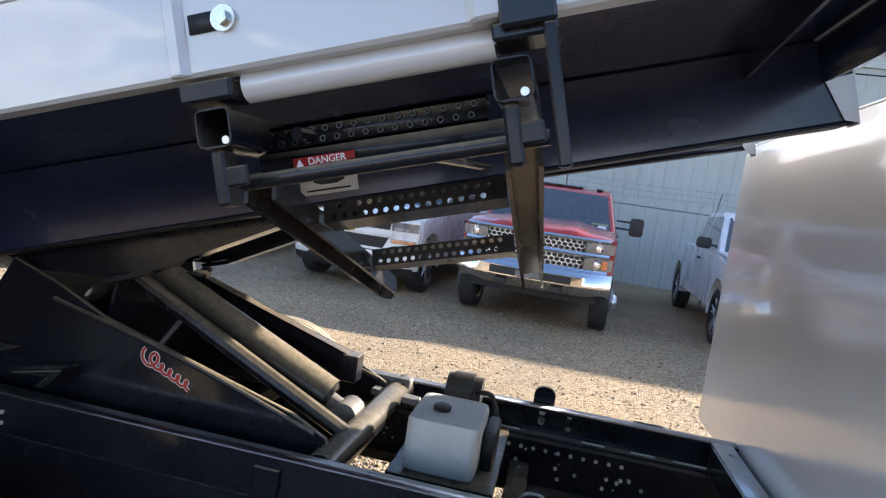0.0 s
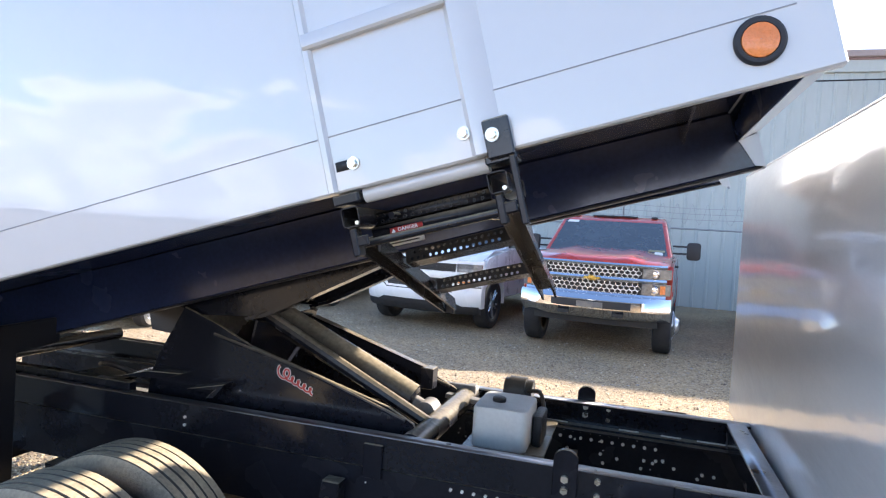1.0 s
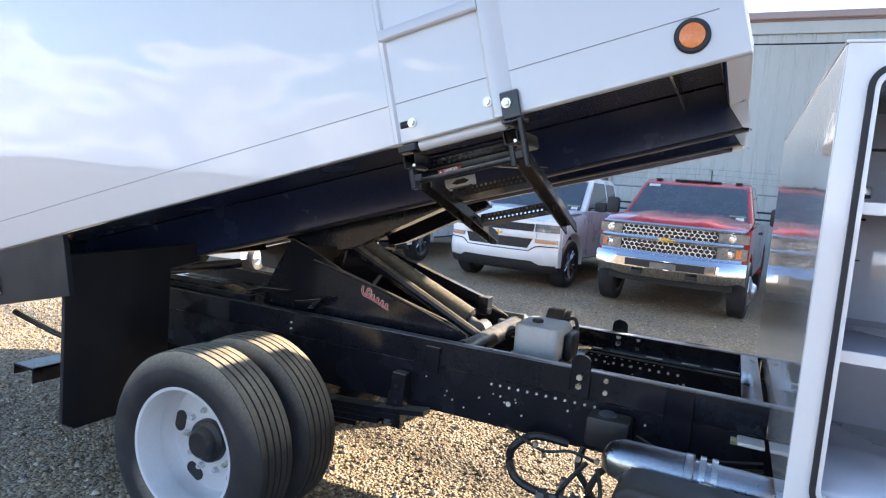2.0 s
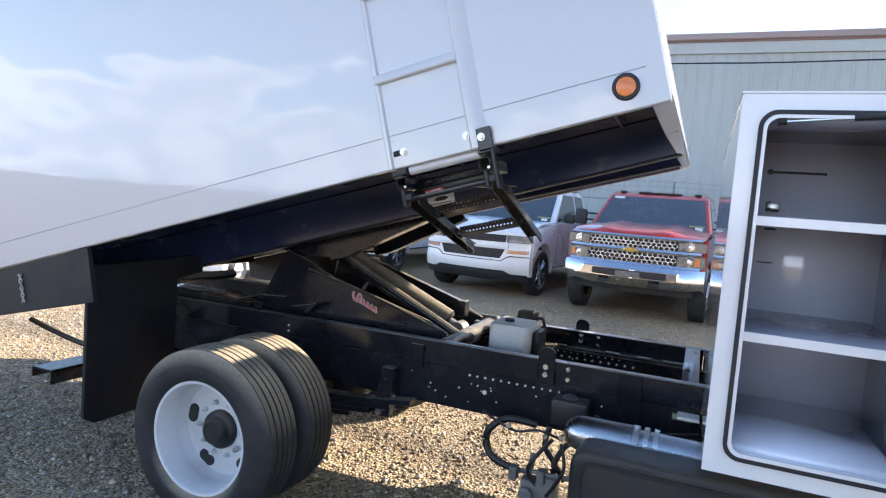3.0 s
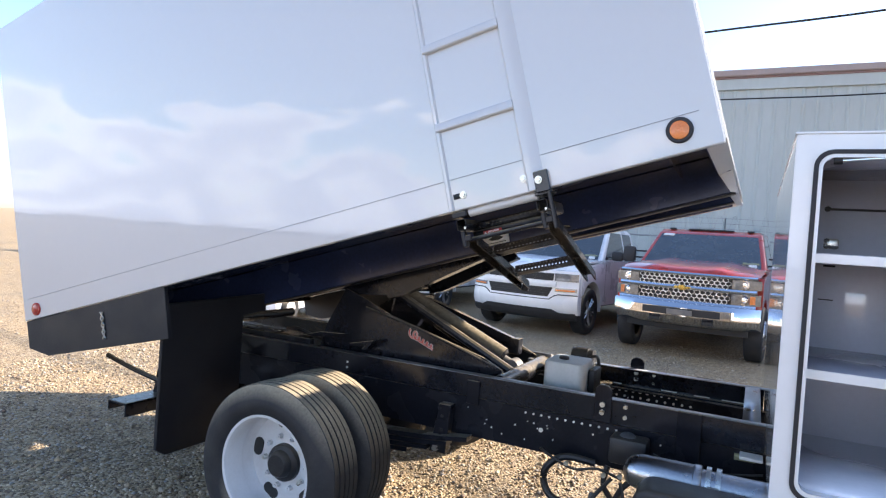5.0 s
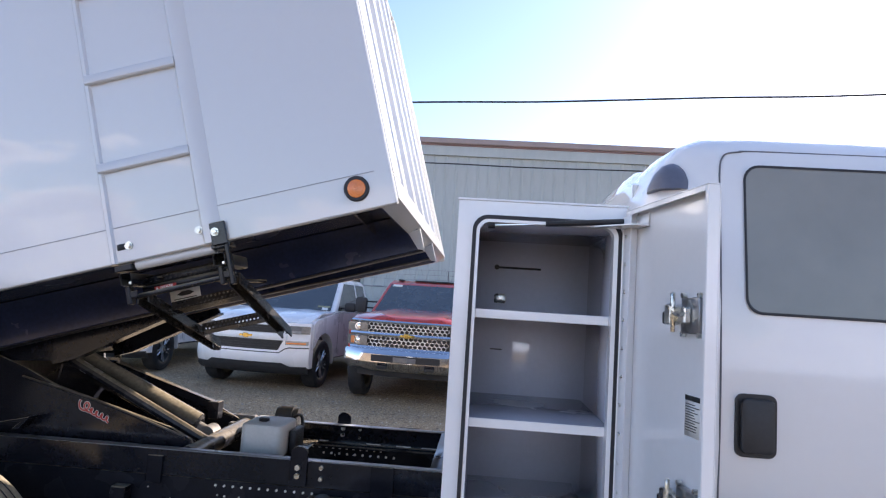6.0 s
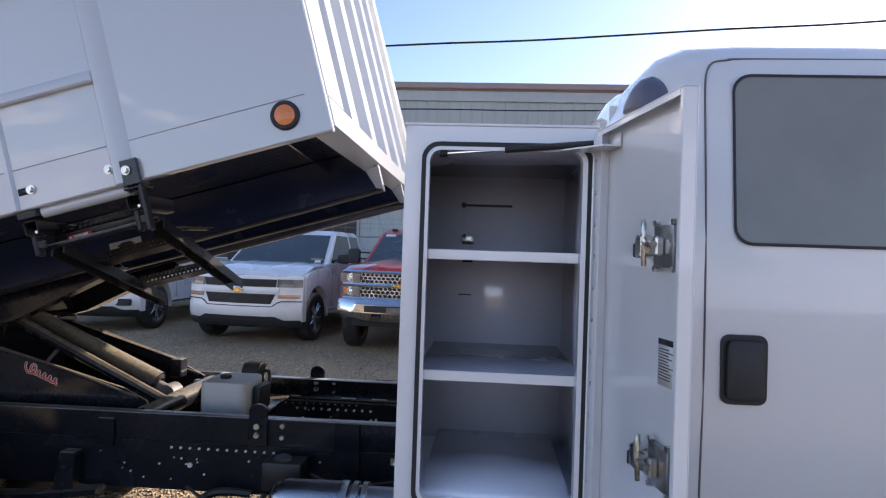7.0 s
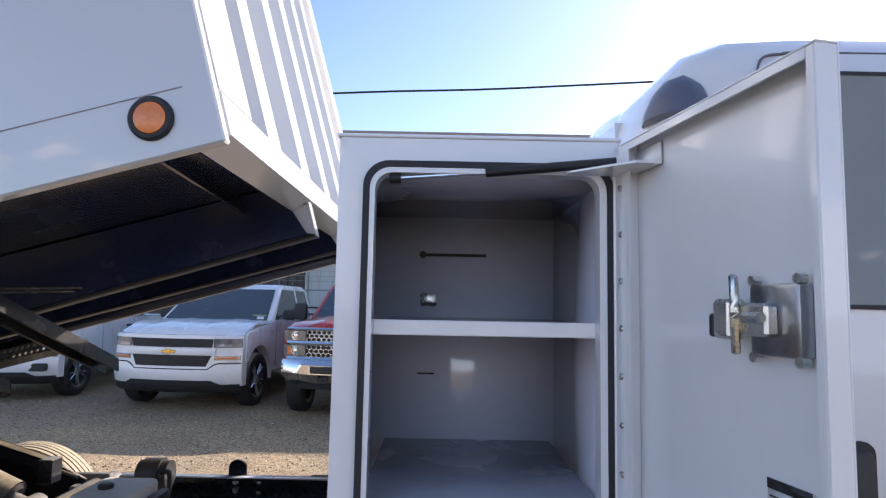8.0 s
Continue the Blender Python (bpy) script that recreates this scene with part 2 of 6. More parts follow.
def gravel_material():
    m = bpy.data.materials.new("gravel")
    m.use_nodes = True
    n, l = m.node_tree.nodes, m.node_tree.links
    b = n["Principled BSDF"]
    geo = n.new("ShaderNodeNewGeometry")
    v1 = n.new("ShaderNodeTexVoronoi")
    v1.inputs["Scale"].default_value = 62
    v2 = n.new("ShaderNodeTexNoise")
    v2.inputs["Scale"].default_value, v2.inputs["Detail"].default_value = 0.7, 6
    v3 = n.new("ShaderNodeTexNoise")
    v3.inputs["Scale"].default_value, v3.inputs["Detail"].default_value = 140, 3
    for v in (v1, v2, v3):
        l.new(geo.outputs["Position"], v.inputs["Vector"])
    sep = n.new("ShaderNodeSeparateColor")
    l.new(v1.outputs["Color"], sep.inputs["Color"])
    r1 = n.new("ShaderNodeValToRGB")
    e = r1.color_ramp.elements
    e[0].position, e[0].color = 0.0, (0.14, 0.105, 0.08, 1)
    e[1].position, e[1].color = 1.0, (0.62, 0.52, 0.36, 1)
    for p, c in ((0.3, (0.31, 0.245, 0.155, 1)), (0.6, (0.44, 0.345, 0.215, 1)), (0.8, (0.40, 0.35, 0.27, 1))):
        x = e.new(p)
        x.color = c
    l.new(sep.outputs[0], r1.inputs["Fac"])
    r2 = n.new("ShaderNodeValToRGB")
    f = r2.color_ramp.elements
    f[0].position, f[0].color = 0.35, (0.85, 0.82, 0.80, 1)
    f[1].position, f[1].color = 0.65, (1.12, 1.02, 0.90, 1)
    l.new(v2.outputs["Fac"], r2.inputs["Fac"])
    mx = n.new("ShaderNodeMixRGB")
    mx.blend_type, mx.inputs[0].default_value = "MULTIPLY", 1
    l.new(r1.outputs["Color"], mx.inputs[1])
    l.new(r2.outputs["Color"], mx.inputs[2])
    l.new(mx.outputs[0], b.inputs["Base Color"])
    b.inputs["Roughness"].default_value = 0.85
    b.inputs["Specular IOR Level"].default_value = 0.25
    bp = n.new("ShaderNodeBump")
    bp.inputs["Strength"].default_value, bp.inputs["Distance"].default_value, bp.invert = 0.9, 0.014, True
    l.new(v1.outputs["Distance"], bp.inputs["Height"])
    bp2 = n.new("ShaderNodeBump")
    bp2.inputs["Strength"].default_value, bp2.inputs["Distance"].default_value = 0.4, 0.004
    l.new(v3.outputs["Fac"], bp2.inputs["Height"])
    l.new(bp.outputs["Normal"], bp2.inputs["Normal"])
    l.new(bp2.outputs["Normal"], b.inputs["Normal"])
    return m


def stone_material():
    m = bpy.data.materials.new("stone")
    m.use_nodes = True
    n, l = m.node_tree.nodes, m.node_tree.links
    b = n["Principled BSDF"]
    geo = n.new("ShaderNodeNewGeometry")
    r1 = n.new("ShaderNodeValToRGB")
    e = r1.color_ramp.elements
    e[0].position, e[0].color = 0.0, (0.16, 0.12, 0.095, 1)
    e[1].position, e[1].color = 1.0, (0.70, 0.59, 0.42, 1)
    for p, c in ((0.35, (0.34, 0.265, 0.17, 1)), (0.65, (0.49, 0.385, 0.245, 1)), (0.82, (0.34, 0.32, 0.30, 1))):
        x = e.new(p)
        x.color = c
    l.new(geo.outputs["Random Per Island"], r1.inputs["Fac"])
    l.new(r1.outputs["Color"], b.inputs["Base Color"])
    b.inputs["Roughness"].default_value = 0.8
    b.inputs["Specular IOR Level"].default_value = 0.3
    return m


gravel_mat, stone_mat = gravel_material(), stone_material()


# ---- mesh helpers ----
def box(bm, x0, x1, y0, y1, z0, z1, m=None, bev=0.0, seg=1):
    vs = [bm.verts.new((x, y, z)) for x in (x0, x1) for y in (y0, y1) for z in (z0, z1)]
    fs = [bm.faces.new([vs[i] for i in f]) for f in ((0, 1, 3, 2), (4, 6, 7, 5), (0, 4, 5, 1), (2, 3, 7, 6), (0, 2, 6, 4), (1, 5, 7, 3))]
    if bev:
        es = {e for f in fs for e in f.edges}
        r = bmesh.ops.bevel(bm, geom=list(es), offset=bev, segments=seg, affect="EDGES", profile=0.5)
        vs = list({v for f in r["faces"] for v in f.verts} | {v for v in vs if v.is_valid})
    if m is not None:
        bmesh.ops.transform(bm, matrix=m, verts=vs)
    return vs


def prism(bm, pts, a, b, axis="y", m=None, bev=0.0, seg=1):
    """A polygon extruded from a to b along an axis; pts in the other two coordinates, in order x, y, z."""
    def place(p, q, w):
        return {"x": (w, p, q), "y": (p, w, q), "z": (p, q, w)}[axis]
    lo = [bm.verts.new(place(p, q, a)) for p, q in pts]
    hi = [bm.verts.new(place(p, q, b)) for p, q in pts]
    k = len(pts)
    fs = [bm.faces.new(lo), bm.faces.new(hi[::-1])] + [bm.faces.new((lo[i], hi[i], hi[(i + 1) % k], lo[(i + 1) % k])) for i in range(k)]
    bmesh.ops.recalc_face_normals(bm, faces=fs)
    vs = lo + hi
    if bev:
        r = bmesh.ops.bevel(bm, geom=[e for e in set(list(fs[0].edges) + list(fs[1].edges))], offset=bev, segments=seg, affect="EDGES", profile=0.5)
        vs = list({v for f in r["faces"] for v in f.verts} | {v for v in vs if v.is_valid})
    if m is not None:
        bmesh.ops.transform(bm, matrix=m, verts=vs)
    return vs


def cyl(bm, p0, p1, r, seg=16, r2=None, caps=True):
    p0, p1 = Vector(p0), Vector(p1)
    q = (p1 - p0).to_track_quat("Z", "Y").to_matrix().to_4x4()
    return bmesh.ops.create_cone(bm, cap_ends=caps, segments=seg, radius1=r, radius2=r if r2 is None else r2, depth=(p1 - p0).length, matrix=Matrix.Translation((p0 + p1) / 2) @ q)["verts"]


def lathe(bm, profile, m, seg=48):
    """Profile of (radius, height) turned round the z axis of m."""
    rings = []
    for r, h in profile:
        rings.append([bm.verts.new(m @ Vector((r * math.cos(2 * math.pi * i / seg), r * math.sin(2 * math.pi * i / seg), h))) for i in range(seg)])
    fs = []
    for a, b in zip(rings, rings[1:]):
        for i in range(seg):
            fs.append(bm.faces.new((a[i], a[(i + 1) % seg], b[(i + 1) % seg], b[i])))
    bmesh.ops.recalc_face_normals(bm, faces=fs)
    return rings


def tube(bm, pts, r, seg=8):
    """A round tube along smoothed points."""
    pts = [Vector(p) for p in pts]
    line = []
    for i in range(len(pts) - 1):
        a, b, c, d = pts[max(i - 1, 0)], pts[i], pts[i + 1], pts[min(i + 2, len(pts) - 1)]
        for k in range(6):
            t = k / 6
            line.append(0.5 * ((2 * b) + (c - a) * t + (2 * a - 5 * b + 4 * c - d) * t * t + (3 * b - a - 3 * c + d) * t ** 3))
    line.append(pts[-1])
    rings, up = [], Vector((0, 0, 1))
    for i, p in enumerate(line):
        d = (line[min(i + 1, len(line) - 1)] - line[max(i - 1, 0)]).normalized()
        side = d.cross(up)
        side = side.normalized() if side.length > 0.05 else Vector((1, 0, 0))
        top = side.cross(d).normalized()
        rings.append([bm.verts.new(p + r * (math.cos(2 * math.pi * j / seg) * side + math.sin(2 * math.pi * j / seg) * top)) for j in range(seg)])
    fs = []
    for a, b in zip(rings, rings[1:]):
        for j in range(seg):
            fs.append(bm.faces.new((a[j], a[(j + 1) % seg], b[(j + 1) % seg], b[j])))
    fs.append(bm.faces.new(rings[0]))
    fs.append(bm.faces.new(rings[-1][::-1]))
    bmesh.ops.recalc_face_normals(bm, faces=fs)


def loft(bm, sections, closed=True, caps=True):
    rings = [[bm.verts.new(p) for p in s] for s in sections]
    fs, k = [], len(sections[0])
    for a, b in zip(rings, rings[1:]):
        for j in range(k if closed else k - 1):
            fs.append(bm.faces.new((a[j], a[(j + 1) % k], b[(j + 1) % k], b[j])))
    if caps and closed:
        fs += [bm.faces.new(rings[0]), bm.faces.new(rings[-1][::-1])]
    bmesh.ops.recalc_face_normals(bm, faces=fs)
    return rings


def rounded(x0, x1, z0, z1, r, k=6):
    """A rounded rectangle's outline, anticlockwise."""
    out = []
    for cx, cz, a0 in ((x1 - r, z1 - r, 0), (x0 + r, z1 - r, 90), (x0 + r, z0 + r, 180), (x1 - r, z0 + r, 270)):
        for i in range(k + 1):
            a = radians(a0 + 90 * i / k)
            out.append((cx + r * math.cos(a), cz + r * math.sin(a)))
    return out


def frame_ring(bm, outer, inner, y0, y1, m=None):
    """A flat frame between two outlines with the same count of points, from y0 to y1."""
    k = len(outer)
    v = [[bm.verts.new((p, y, q)) for p, q in o] for o, y in ((outer, y0), (inner, y0), (inner, y1), (outer, y1))]
    fs = []
    for a, b in ((0, 1), (1, 2), (2, 3), (3, 0)):
        for i in range(k):
            fs.append(bm.faces.new((v[a][i], v[a][(i + 1) % k], v[b][(i + 1) % k], v[b][i])))
    bmesh.ops.recalc_face_normals(bm, faces=fs)
    if m is not None:
        bmesh.ops.transform(bm, matrix=m, verts=[x for r in v for x in r])


def mesh_of(name, bm, mat, smooth=True, angle=35):
    me = bpy.data.meshes.new(name)
    if smooth:
        for f in bm.faces:
            f.smooth = True
        for e in bm.edges:
            if len(e.link_faces) == 2 and e.calc_face_angle(0) > radians(angle):
                e.smooth = False
    bm.to_mesh(me)
    bm.free()
    me.materials.append(mat)
    return me


def part(name, bm, mat, parent, label="", smooth=True, angle=35):
    ob = new(name, mesh_of(name, bm, mat, smooth, angle))
    ob.parent = parent
    if label:
        ob["label"] = label
    return ob


def thing(name, label, category, loc=(0, 0, 0), rz=0, group="", kind=""):
    ob = new(name)
    ob.matrix_world = pose(*loc, 0, 0, rz)
    return tagged(ob, label, category, group, kind)


def text_part(name, words, size, mat, parent, m, label="", depth=0.0006):
    c = bpy.data.curves.new(name, "FONT")
    c.body, c.size, c.extrude, c.align_x, c.align_y = words, size, depth, "CENTER", "CENTER"
    ob = bpy.data.objects.new(name, c)
    me = bpy.data.meshes.new_from_object(ob)
    bpy.data.objects.remove(ob)
    me.transform(m)
    me.materials.append(mat)
    o = new(name, me)
    o.parent = parent
    if label:
        o["label"] = label
    return o


def B():
    return bmesh.new()


# ---- ground, buildings, distance ----
def ground_z(y):
    return GROUND


bm = B()
ys = [-3000, -300, -60, -20, -8] + [-4 + 0.25 * i for i in range(80)] + [20, 60, 300, 3000]
xs = [-3000, -300, -60, -20] + [-10 + 0.5 * i for i in range(45)] + [20, 60, 300, 3000]
grid = [[bm.verts.new((x, y, ground_z(y) + (0.012 * noise.noise((x * 0.9, y * 0.9, 0)) - 0.004 if abs(x) < 19 and abs(y) < 19 else 0))) for x in xs] for y in ys]
for a, b in zip(grid, grid[1:]):
    for i in range(len(xs) - 1):
        bm.faces.new((a[i], a[i + 1], b[i + 1], b[i]))
ground = new("ground", mesh_of("ground", bm, gravel_mat))
tagged(ground, "tan and grey crushed gravel yard, uneven and dry", "ground", kind="structure")


def scatter_stones():
    """Loose stones on the gravel, one object of many small lumps."""
    rs = np.random.RandomState(5)
    base = np.array([(0, 0, 1), (1, 0, 0), (0, 1, 0), (-1, 0, 0), (0, -1, 0), (0, 0, -1)], float)
    faces = np.array([(0, 1, 2), (0, 2, 3), (0, 3, 4), (0, 4, 1), (5, 2, 1), (5, 3, 2), (5, 4, 3), (5, 1, 4)])
    count = 52000
    n1 = int(count * 0.6)
    px = np.concatenate([rs.uniform(-4.5, 2.0, n1), rs.uniform(-9.0, 6.0, count - n1)])
    py = np.concatenate([rs.uniform(-1.6, 2.4, n1), rs.uniform(1.0, 7.5, count - n1)])
    size = np.clip(rs.lognormal(-4.75, 0.42, count), 0.004, 0.026)
    pz = np.array([ground_z(y) for y in py]) + size * 0.25 + np.array([0.012 * noise.noise((x * 0.9, y * 0.9, 0)) - 0.004 for x, y in zip(px, py)])
    ang = rs.uniform(0, 2 * math.pi, count)
    v = base[None] * rs.uniform(0.65, 1.25, (count, 6, 1)) * np.stack([size, size * rs.uniform(0.6, 1, count), size * rs.uniform(0.45, 0.8, count)], 1)[:, None, :]
    c, s = np.cos(ang)[:, None], np.sin(ang)[:, None]
    x, y = v[..., 0] * c - v[..., 1] * s, v[..., 0] * s + v[..., 1] * c
    v = np.stack([x + px[:, None], y + py[:, None], v[..., 2] + pz[:, None]], -1).reshape(-1, 3)
    f = (faces[None] + (np.arange(count) * 6)[:, None, None]).reshape(-1, 3)
    me = bpy.data.meshes.new("gravel_stones")
    me.vertices.add(len(v))
    me.vertices.foreach_set("co", v.ravel())
    me.loops.add(f.size)
    me.loops.foreach_set("vertex_index", f.ravel())
    me.polygons.add(len(f))
    me.polygons.foreach_set("loop_start", np.arange(0, f.size, 3))
    me.update(calc_edges=True)
    me.materials.append(stone_mat)
    return tagged(new("gravel_stones", me), "loose tan, brown and grey crushed stones", "gravel", kind="stuff")


scatter_stones()


def reflection_ridge():
    """An unseen ridge, added to break the horizon reflected in the bed."""
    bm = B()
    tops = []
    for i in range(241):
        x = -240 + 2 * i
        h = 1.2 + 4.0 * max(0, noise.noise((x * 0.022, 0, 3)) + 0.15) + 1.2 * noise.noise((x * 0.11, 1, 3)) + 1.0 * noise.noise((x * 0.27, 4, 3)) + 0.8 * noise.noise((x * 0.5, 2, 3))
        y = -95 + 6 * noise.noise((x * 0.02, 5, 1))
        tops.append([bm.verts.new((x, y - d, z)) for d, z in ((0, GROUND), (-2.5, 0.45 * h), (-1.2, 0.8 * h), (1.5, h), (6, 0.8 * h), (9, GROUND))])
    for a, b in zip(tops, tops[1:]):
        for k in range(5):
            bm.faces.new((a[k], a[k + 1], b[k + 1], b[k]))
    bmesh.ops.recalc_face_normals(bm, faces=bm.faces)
    return tagged(new("reflection_ridge", mesh_of("reflection_ridge", bm, ridge_haze)), "added unseen blue-grey ridge, there for reflections", "hills", kind="structure")


reflection_ridge()


# ---- building, fence, wires ----
def building():
    """A long ribbed metal shed wall with a brown eave trim."""
    ang = 0.0
    ob = thing("warehouse", "pale grey-green ribbed metal warehouse with brown eave trim", "building", (WALL_X, WALL_Y, GROUND), ang, kind="structure")
    h, length = 6.30, 30.0
    pts, x = [], 0.0
    while x < length:
        pts += [(x, 0.0), (x + 0.22, 0.0), (x + 0.245, -0.02), (x + 0.285, -0.02), (x + 0.31, 0.0)]
        x += 0.31
    bm = B()
    rows = [[bm.verts.new((p, q, z)) for p, q in pts] for z in (0, h - 0.5)]
    for i in range(len(pts) - 1):
        bm.faces.new((rows[0][i], rows[0][i + 1], rows[1][i + 1], rows[1][i]))
    part("wall", bm, building_paint, ob, smooth=False)
    bm = B()
    box(bm, -0.06, length, 0.02, 12, 0, h - 0.5)
    part("side_wall", bm, building_paint, ob, smooth=False)
    bm = B()
    box(bm, -0.12, length, -0.08, 12.1, h - 0.5, h - 0.22, bev=0.01)
    part("fascia", bm, building_paint, ob)
    bm = B()
    box(bm, -0.14, length, -0.10, 12.15, h - 0.22, h - 0.17)
    part("red_strip", bm, trim_red, ob)
    bm = B()
    box(bm, -0.2, length, -0.16, 12.2, h - 0.17, h, bev=0.02)
    part("eave_gutter", bm, trim_brown, ob)
    bm = B()
    box(bm, -0.09, -0.02, -0.05, 0.02, 0, h - 0.5)
    part("corner_trim", bm, building_paint, ob)
    return ob


building()


def dark_shed():
    ob = thing("slatted_shed", "dark weathered slatted shed wall in shade", "shed", (-15.7, 15.2, GROUND), 0, kind="structure")
    bm = B()
    rs = random.Random(4)
    x = 0.0
    while x < 14.3:
        w = rs.uniform(0.16, 0.3)
        box(bm, x, x + w - 0.02, rs.uniform(-0.03, 0.02), 0.08, 0.05, 3.6 + rs.uniform(-0.05, 0.08))
        x += w
    part("slat_wall", bm, shed_wall, ob, smooth=False)
    bm = B()
    box(bm, -0.2, 14.5, 0.1, 6, 0, 3.5)
    part("inner_wall", bm, shed_wall, ob, smooth=False)
    bm = B()
    box(bm, -0.3, 14.6, -0.3, 6.2, 3.62, 3.74, bev=0.01)
    part("roof", bm, trim_brown, ob)


dark_shed()


def fence():
    ob = thing("chain_link_fence", "galvanised chain-link fence with barbed wire and razor coil on top", "fence", (0, 0, 0), 0, kind="structure")
    fy, top = 11.4, 1.85
    for x in (-1.8, 1.2, 4.2, 7.2, 10.2):
        bm = B()
        cyl(bm, (x, fy, ground_z(9)), (x, fy, top), 0.03, 10)
        tube(bm, [(x, fy, top), (x, fy - 0.08, top + 0.22), (x, fy - 0.25, top + 0.42)], 0.014, 6)
        part("post", bm, fence_metal, ob)
    for k in range(3):
        bm = B()
        tube(bm, [(x, fy - 0.08 - 0.08 * k, top + 0.2 + 0.11 * k - (0.03 if i % 2 else 0)) for i, x in enumerate((-1.8, -0.3, 1.2, 2.7, 4.2, 5.7, 7.2, 8.7, 10.2))], 0.005, 4)
        part("barbed_wire", bm, fence_metal, ob)
    bm = B()
    n = 420
    tube(bm, [(-1.8 + 12.0 * i / n, fy - 0.2 + 0.16 * math.sin(i * 0.62), top + 0.28 + 0.2 * math.cos(i * 0.62)) for i in range(n)], 0.0035, 3)
    part("razor_coil", bm, fence_metal, ob)
    bm = B()
    cyl(bm, (-1.8, fy, top - 0.02), (10.2, fy, top - 0.02), 0.018, 8)
    part("top_rail", bm, fence_metal, ob)
    bm = B()
    step = 0.075
    for s in (-1, 1):
        x = -1.8
        while x < 10.2:
            z0, z1 = 0.2, top - 0.03
            a = Vector((x, fy, z0))
            b = Vector((x + s * (z1 - z0), fy, z1))
            if -1.8 <= b.x <= 10.2:
                q = 0.0016
                v = [bm.verts.new(a + Vector((q, 0, 0))), bm.verts.new(a - Vector((q, 0, 0))), bm.verts.new(b - Vector((q, 0, 0))), bm.verts.new(b + Vector((q, 0, 0)))]
                bm.faces.new(v)
            x += step
    part("wire_mesh", bm, fence_metal, ob, smooth=False)


fence()


def overhead_wire(z0, z1, sag, y0, y1, r):
    ob = thing("overhead_cable", "thin black utility cable strung across the sky", "cable", (0, 0, 0), 0, group="overhead cables", kind="structure")
    pts = []
    for i in range(17):
        t = i / 16
        pts.append((-14 + 34 * t, y0 + (y1 - y0) * t, z0 + (z1 - z0) * t - sag * 4 * t * (1 - t) + 0.015 * math.sin(i * 2.1)))
    bm = B()
    tube(bm, pts, r, 6)
    part("cable", bm, cable_black, ob)


overhead_wire(5.625, 7.55, 0.25, 11, 11, 0.022)
overhead_wire(5.33, 5.66, 0.05, 13.9, 13.9, 0.018)

# ---- the dump truck ----
truck = thing("dump_truck", "white and black dump truck with raised chipper bed and open toolbox", "truck")
ANG = 15.5
MB = pose(1.771, 0, 1.795, 0, -ANG, 0)       # bed: x to the front along the floor, z off the floor


WHEEL_Z = 0.347


def wheel_set(x, ys, name):
    """One wheel with tyre, rim, hub and bolts; its axis along y, face towards -y."""
    w = new(name)
    w.parent = truck
    w.location, w.scale = (x, ys, WHEEL_Z), (0.955, 1, 0.955)
    turn = pose(0, 0, 0, 90, 0, 0)           # lathe axis to -y
    bm = B()
    R, W = 0.408, 0.108
    prof = [(0.258, -W * 0.75), (0.262, -W * 0.9), (0.285, -W * 1.06), (0.325, -W * 1.1), (0.365, -W * 1.0), (0.392, -W * 0.88), (0.402, -W * 0.78)]
    ribs = []
    for a, b in ((-0.78, -0.49), (-0.455, -0.165), (-0.13, 0.13), (0.165, 0.455), (0.49, 0.78)):
        crown = 0.408 - 0.006 * (abs(a + b) / 2) ** 2
        ribs += [(crown - 0.007, a * W + 0.0005), (crown, a * W + 0.0025), (crown, b * W - 0.0025), (crown - 0.007, b * W - 0.0005)]
    prof += ribs + [(r, -h) for r, h in prof[::-1]]
    lathe(bm, prof, turn, 72)
    part("tyre", bm, rubber, w, "worn black ribbed commercial truck tyre")
    bm = B()
    lathe(bm, [(0.266, W * 0.80), (0.262, W * 0.92), (0.25, W * 0.90), (0.243, W * 0.75), (0.238, -0.02), (0.236, -0.050), (0.226, -0.066), (0.16, -0.064), (0.125, -0.052), (0.07, -0.048)], turn, 64)
    lathe(bm, [(0.266, -W * 0.80), (0.262, -W * 0.92), (0.25, -W * 0.90), (0.24, -W * 0.5), (0.238, 0.0)], turn, 64)
    part("rim", bm, rim_paint, w, "white painted steel disc rim")
    for i in range(5):
        a = 2 * math.pi * (i + 0.35) / 5
        bm = B()
        prism(bm, rounded(-0.046, 0.046, -0.027, 0.027, 0.026, 6), -0.004, 0.004, "y")
        bmesh.ops.transform(bm, matrix=pose(0, 0.0625, 0, 0, math.degrees(-a) + 90, 0) @ pose(0, 0, 0.190), verts=bm.verts)
        part("hand_hole", bm, label_black, w)
    return w


def hub_parts(w):
    bm = B()
    turn = pose(0, 0, 0, 90, 0, 0)
    lathe(bm, [(0.001, 0.018), (0.050, 0.016), (0.062, 0.006), (0.068, -0.016), (0.082, -0.020), (0.090, -0.028), (0.094, -0.06)], turn, 28)
    part("hub", bm, black_plastic, w, "dusty black axle hub")
    for i in range(10):
        a = 2 * math.pi * i / 10
        bm = B()
        c = Vector((0.126 * math.cos(a), 0, 0.126 * math.sin(a)))
        cyl(bm, c + Vector((0, 0.056, 0)), c + Vector((0, 0.030, 0)), 0.0145, 6)
        cyl(bm, c + Vector((0, 0.030, 0)), c + Vector((0, 0.022, 0)), 0.008, 8)
        part("lug_nut", bm, zinc if i % 4 == 1 else rim_paint, w)


wh = wheel_set(-0.02, -1.075, "outer_wheel")
hub_parts(wh)
wheel_set(-0.02, -0.80, "inner_wheel")
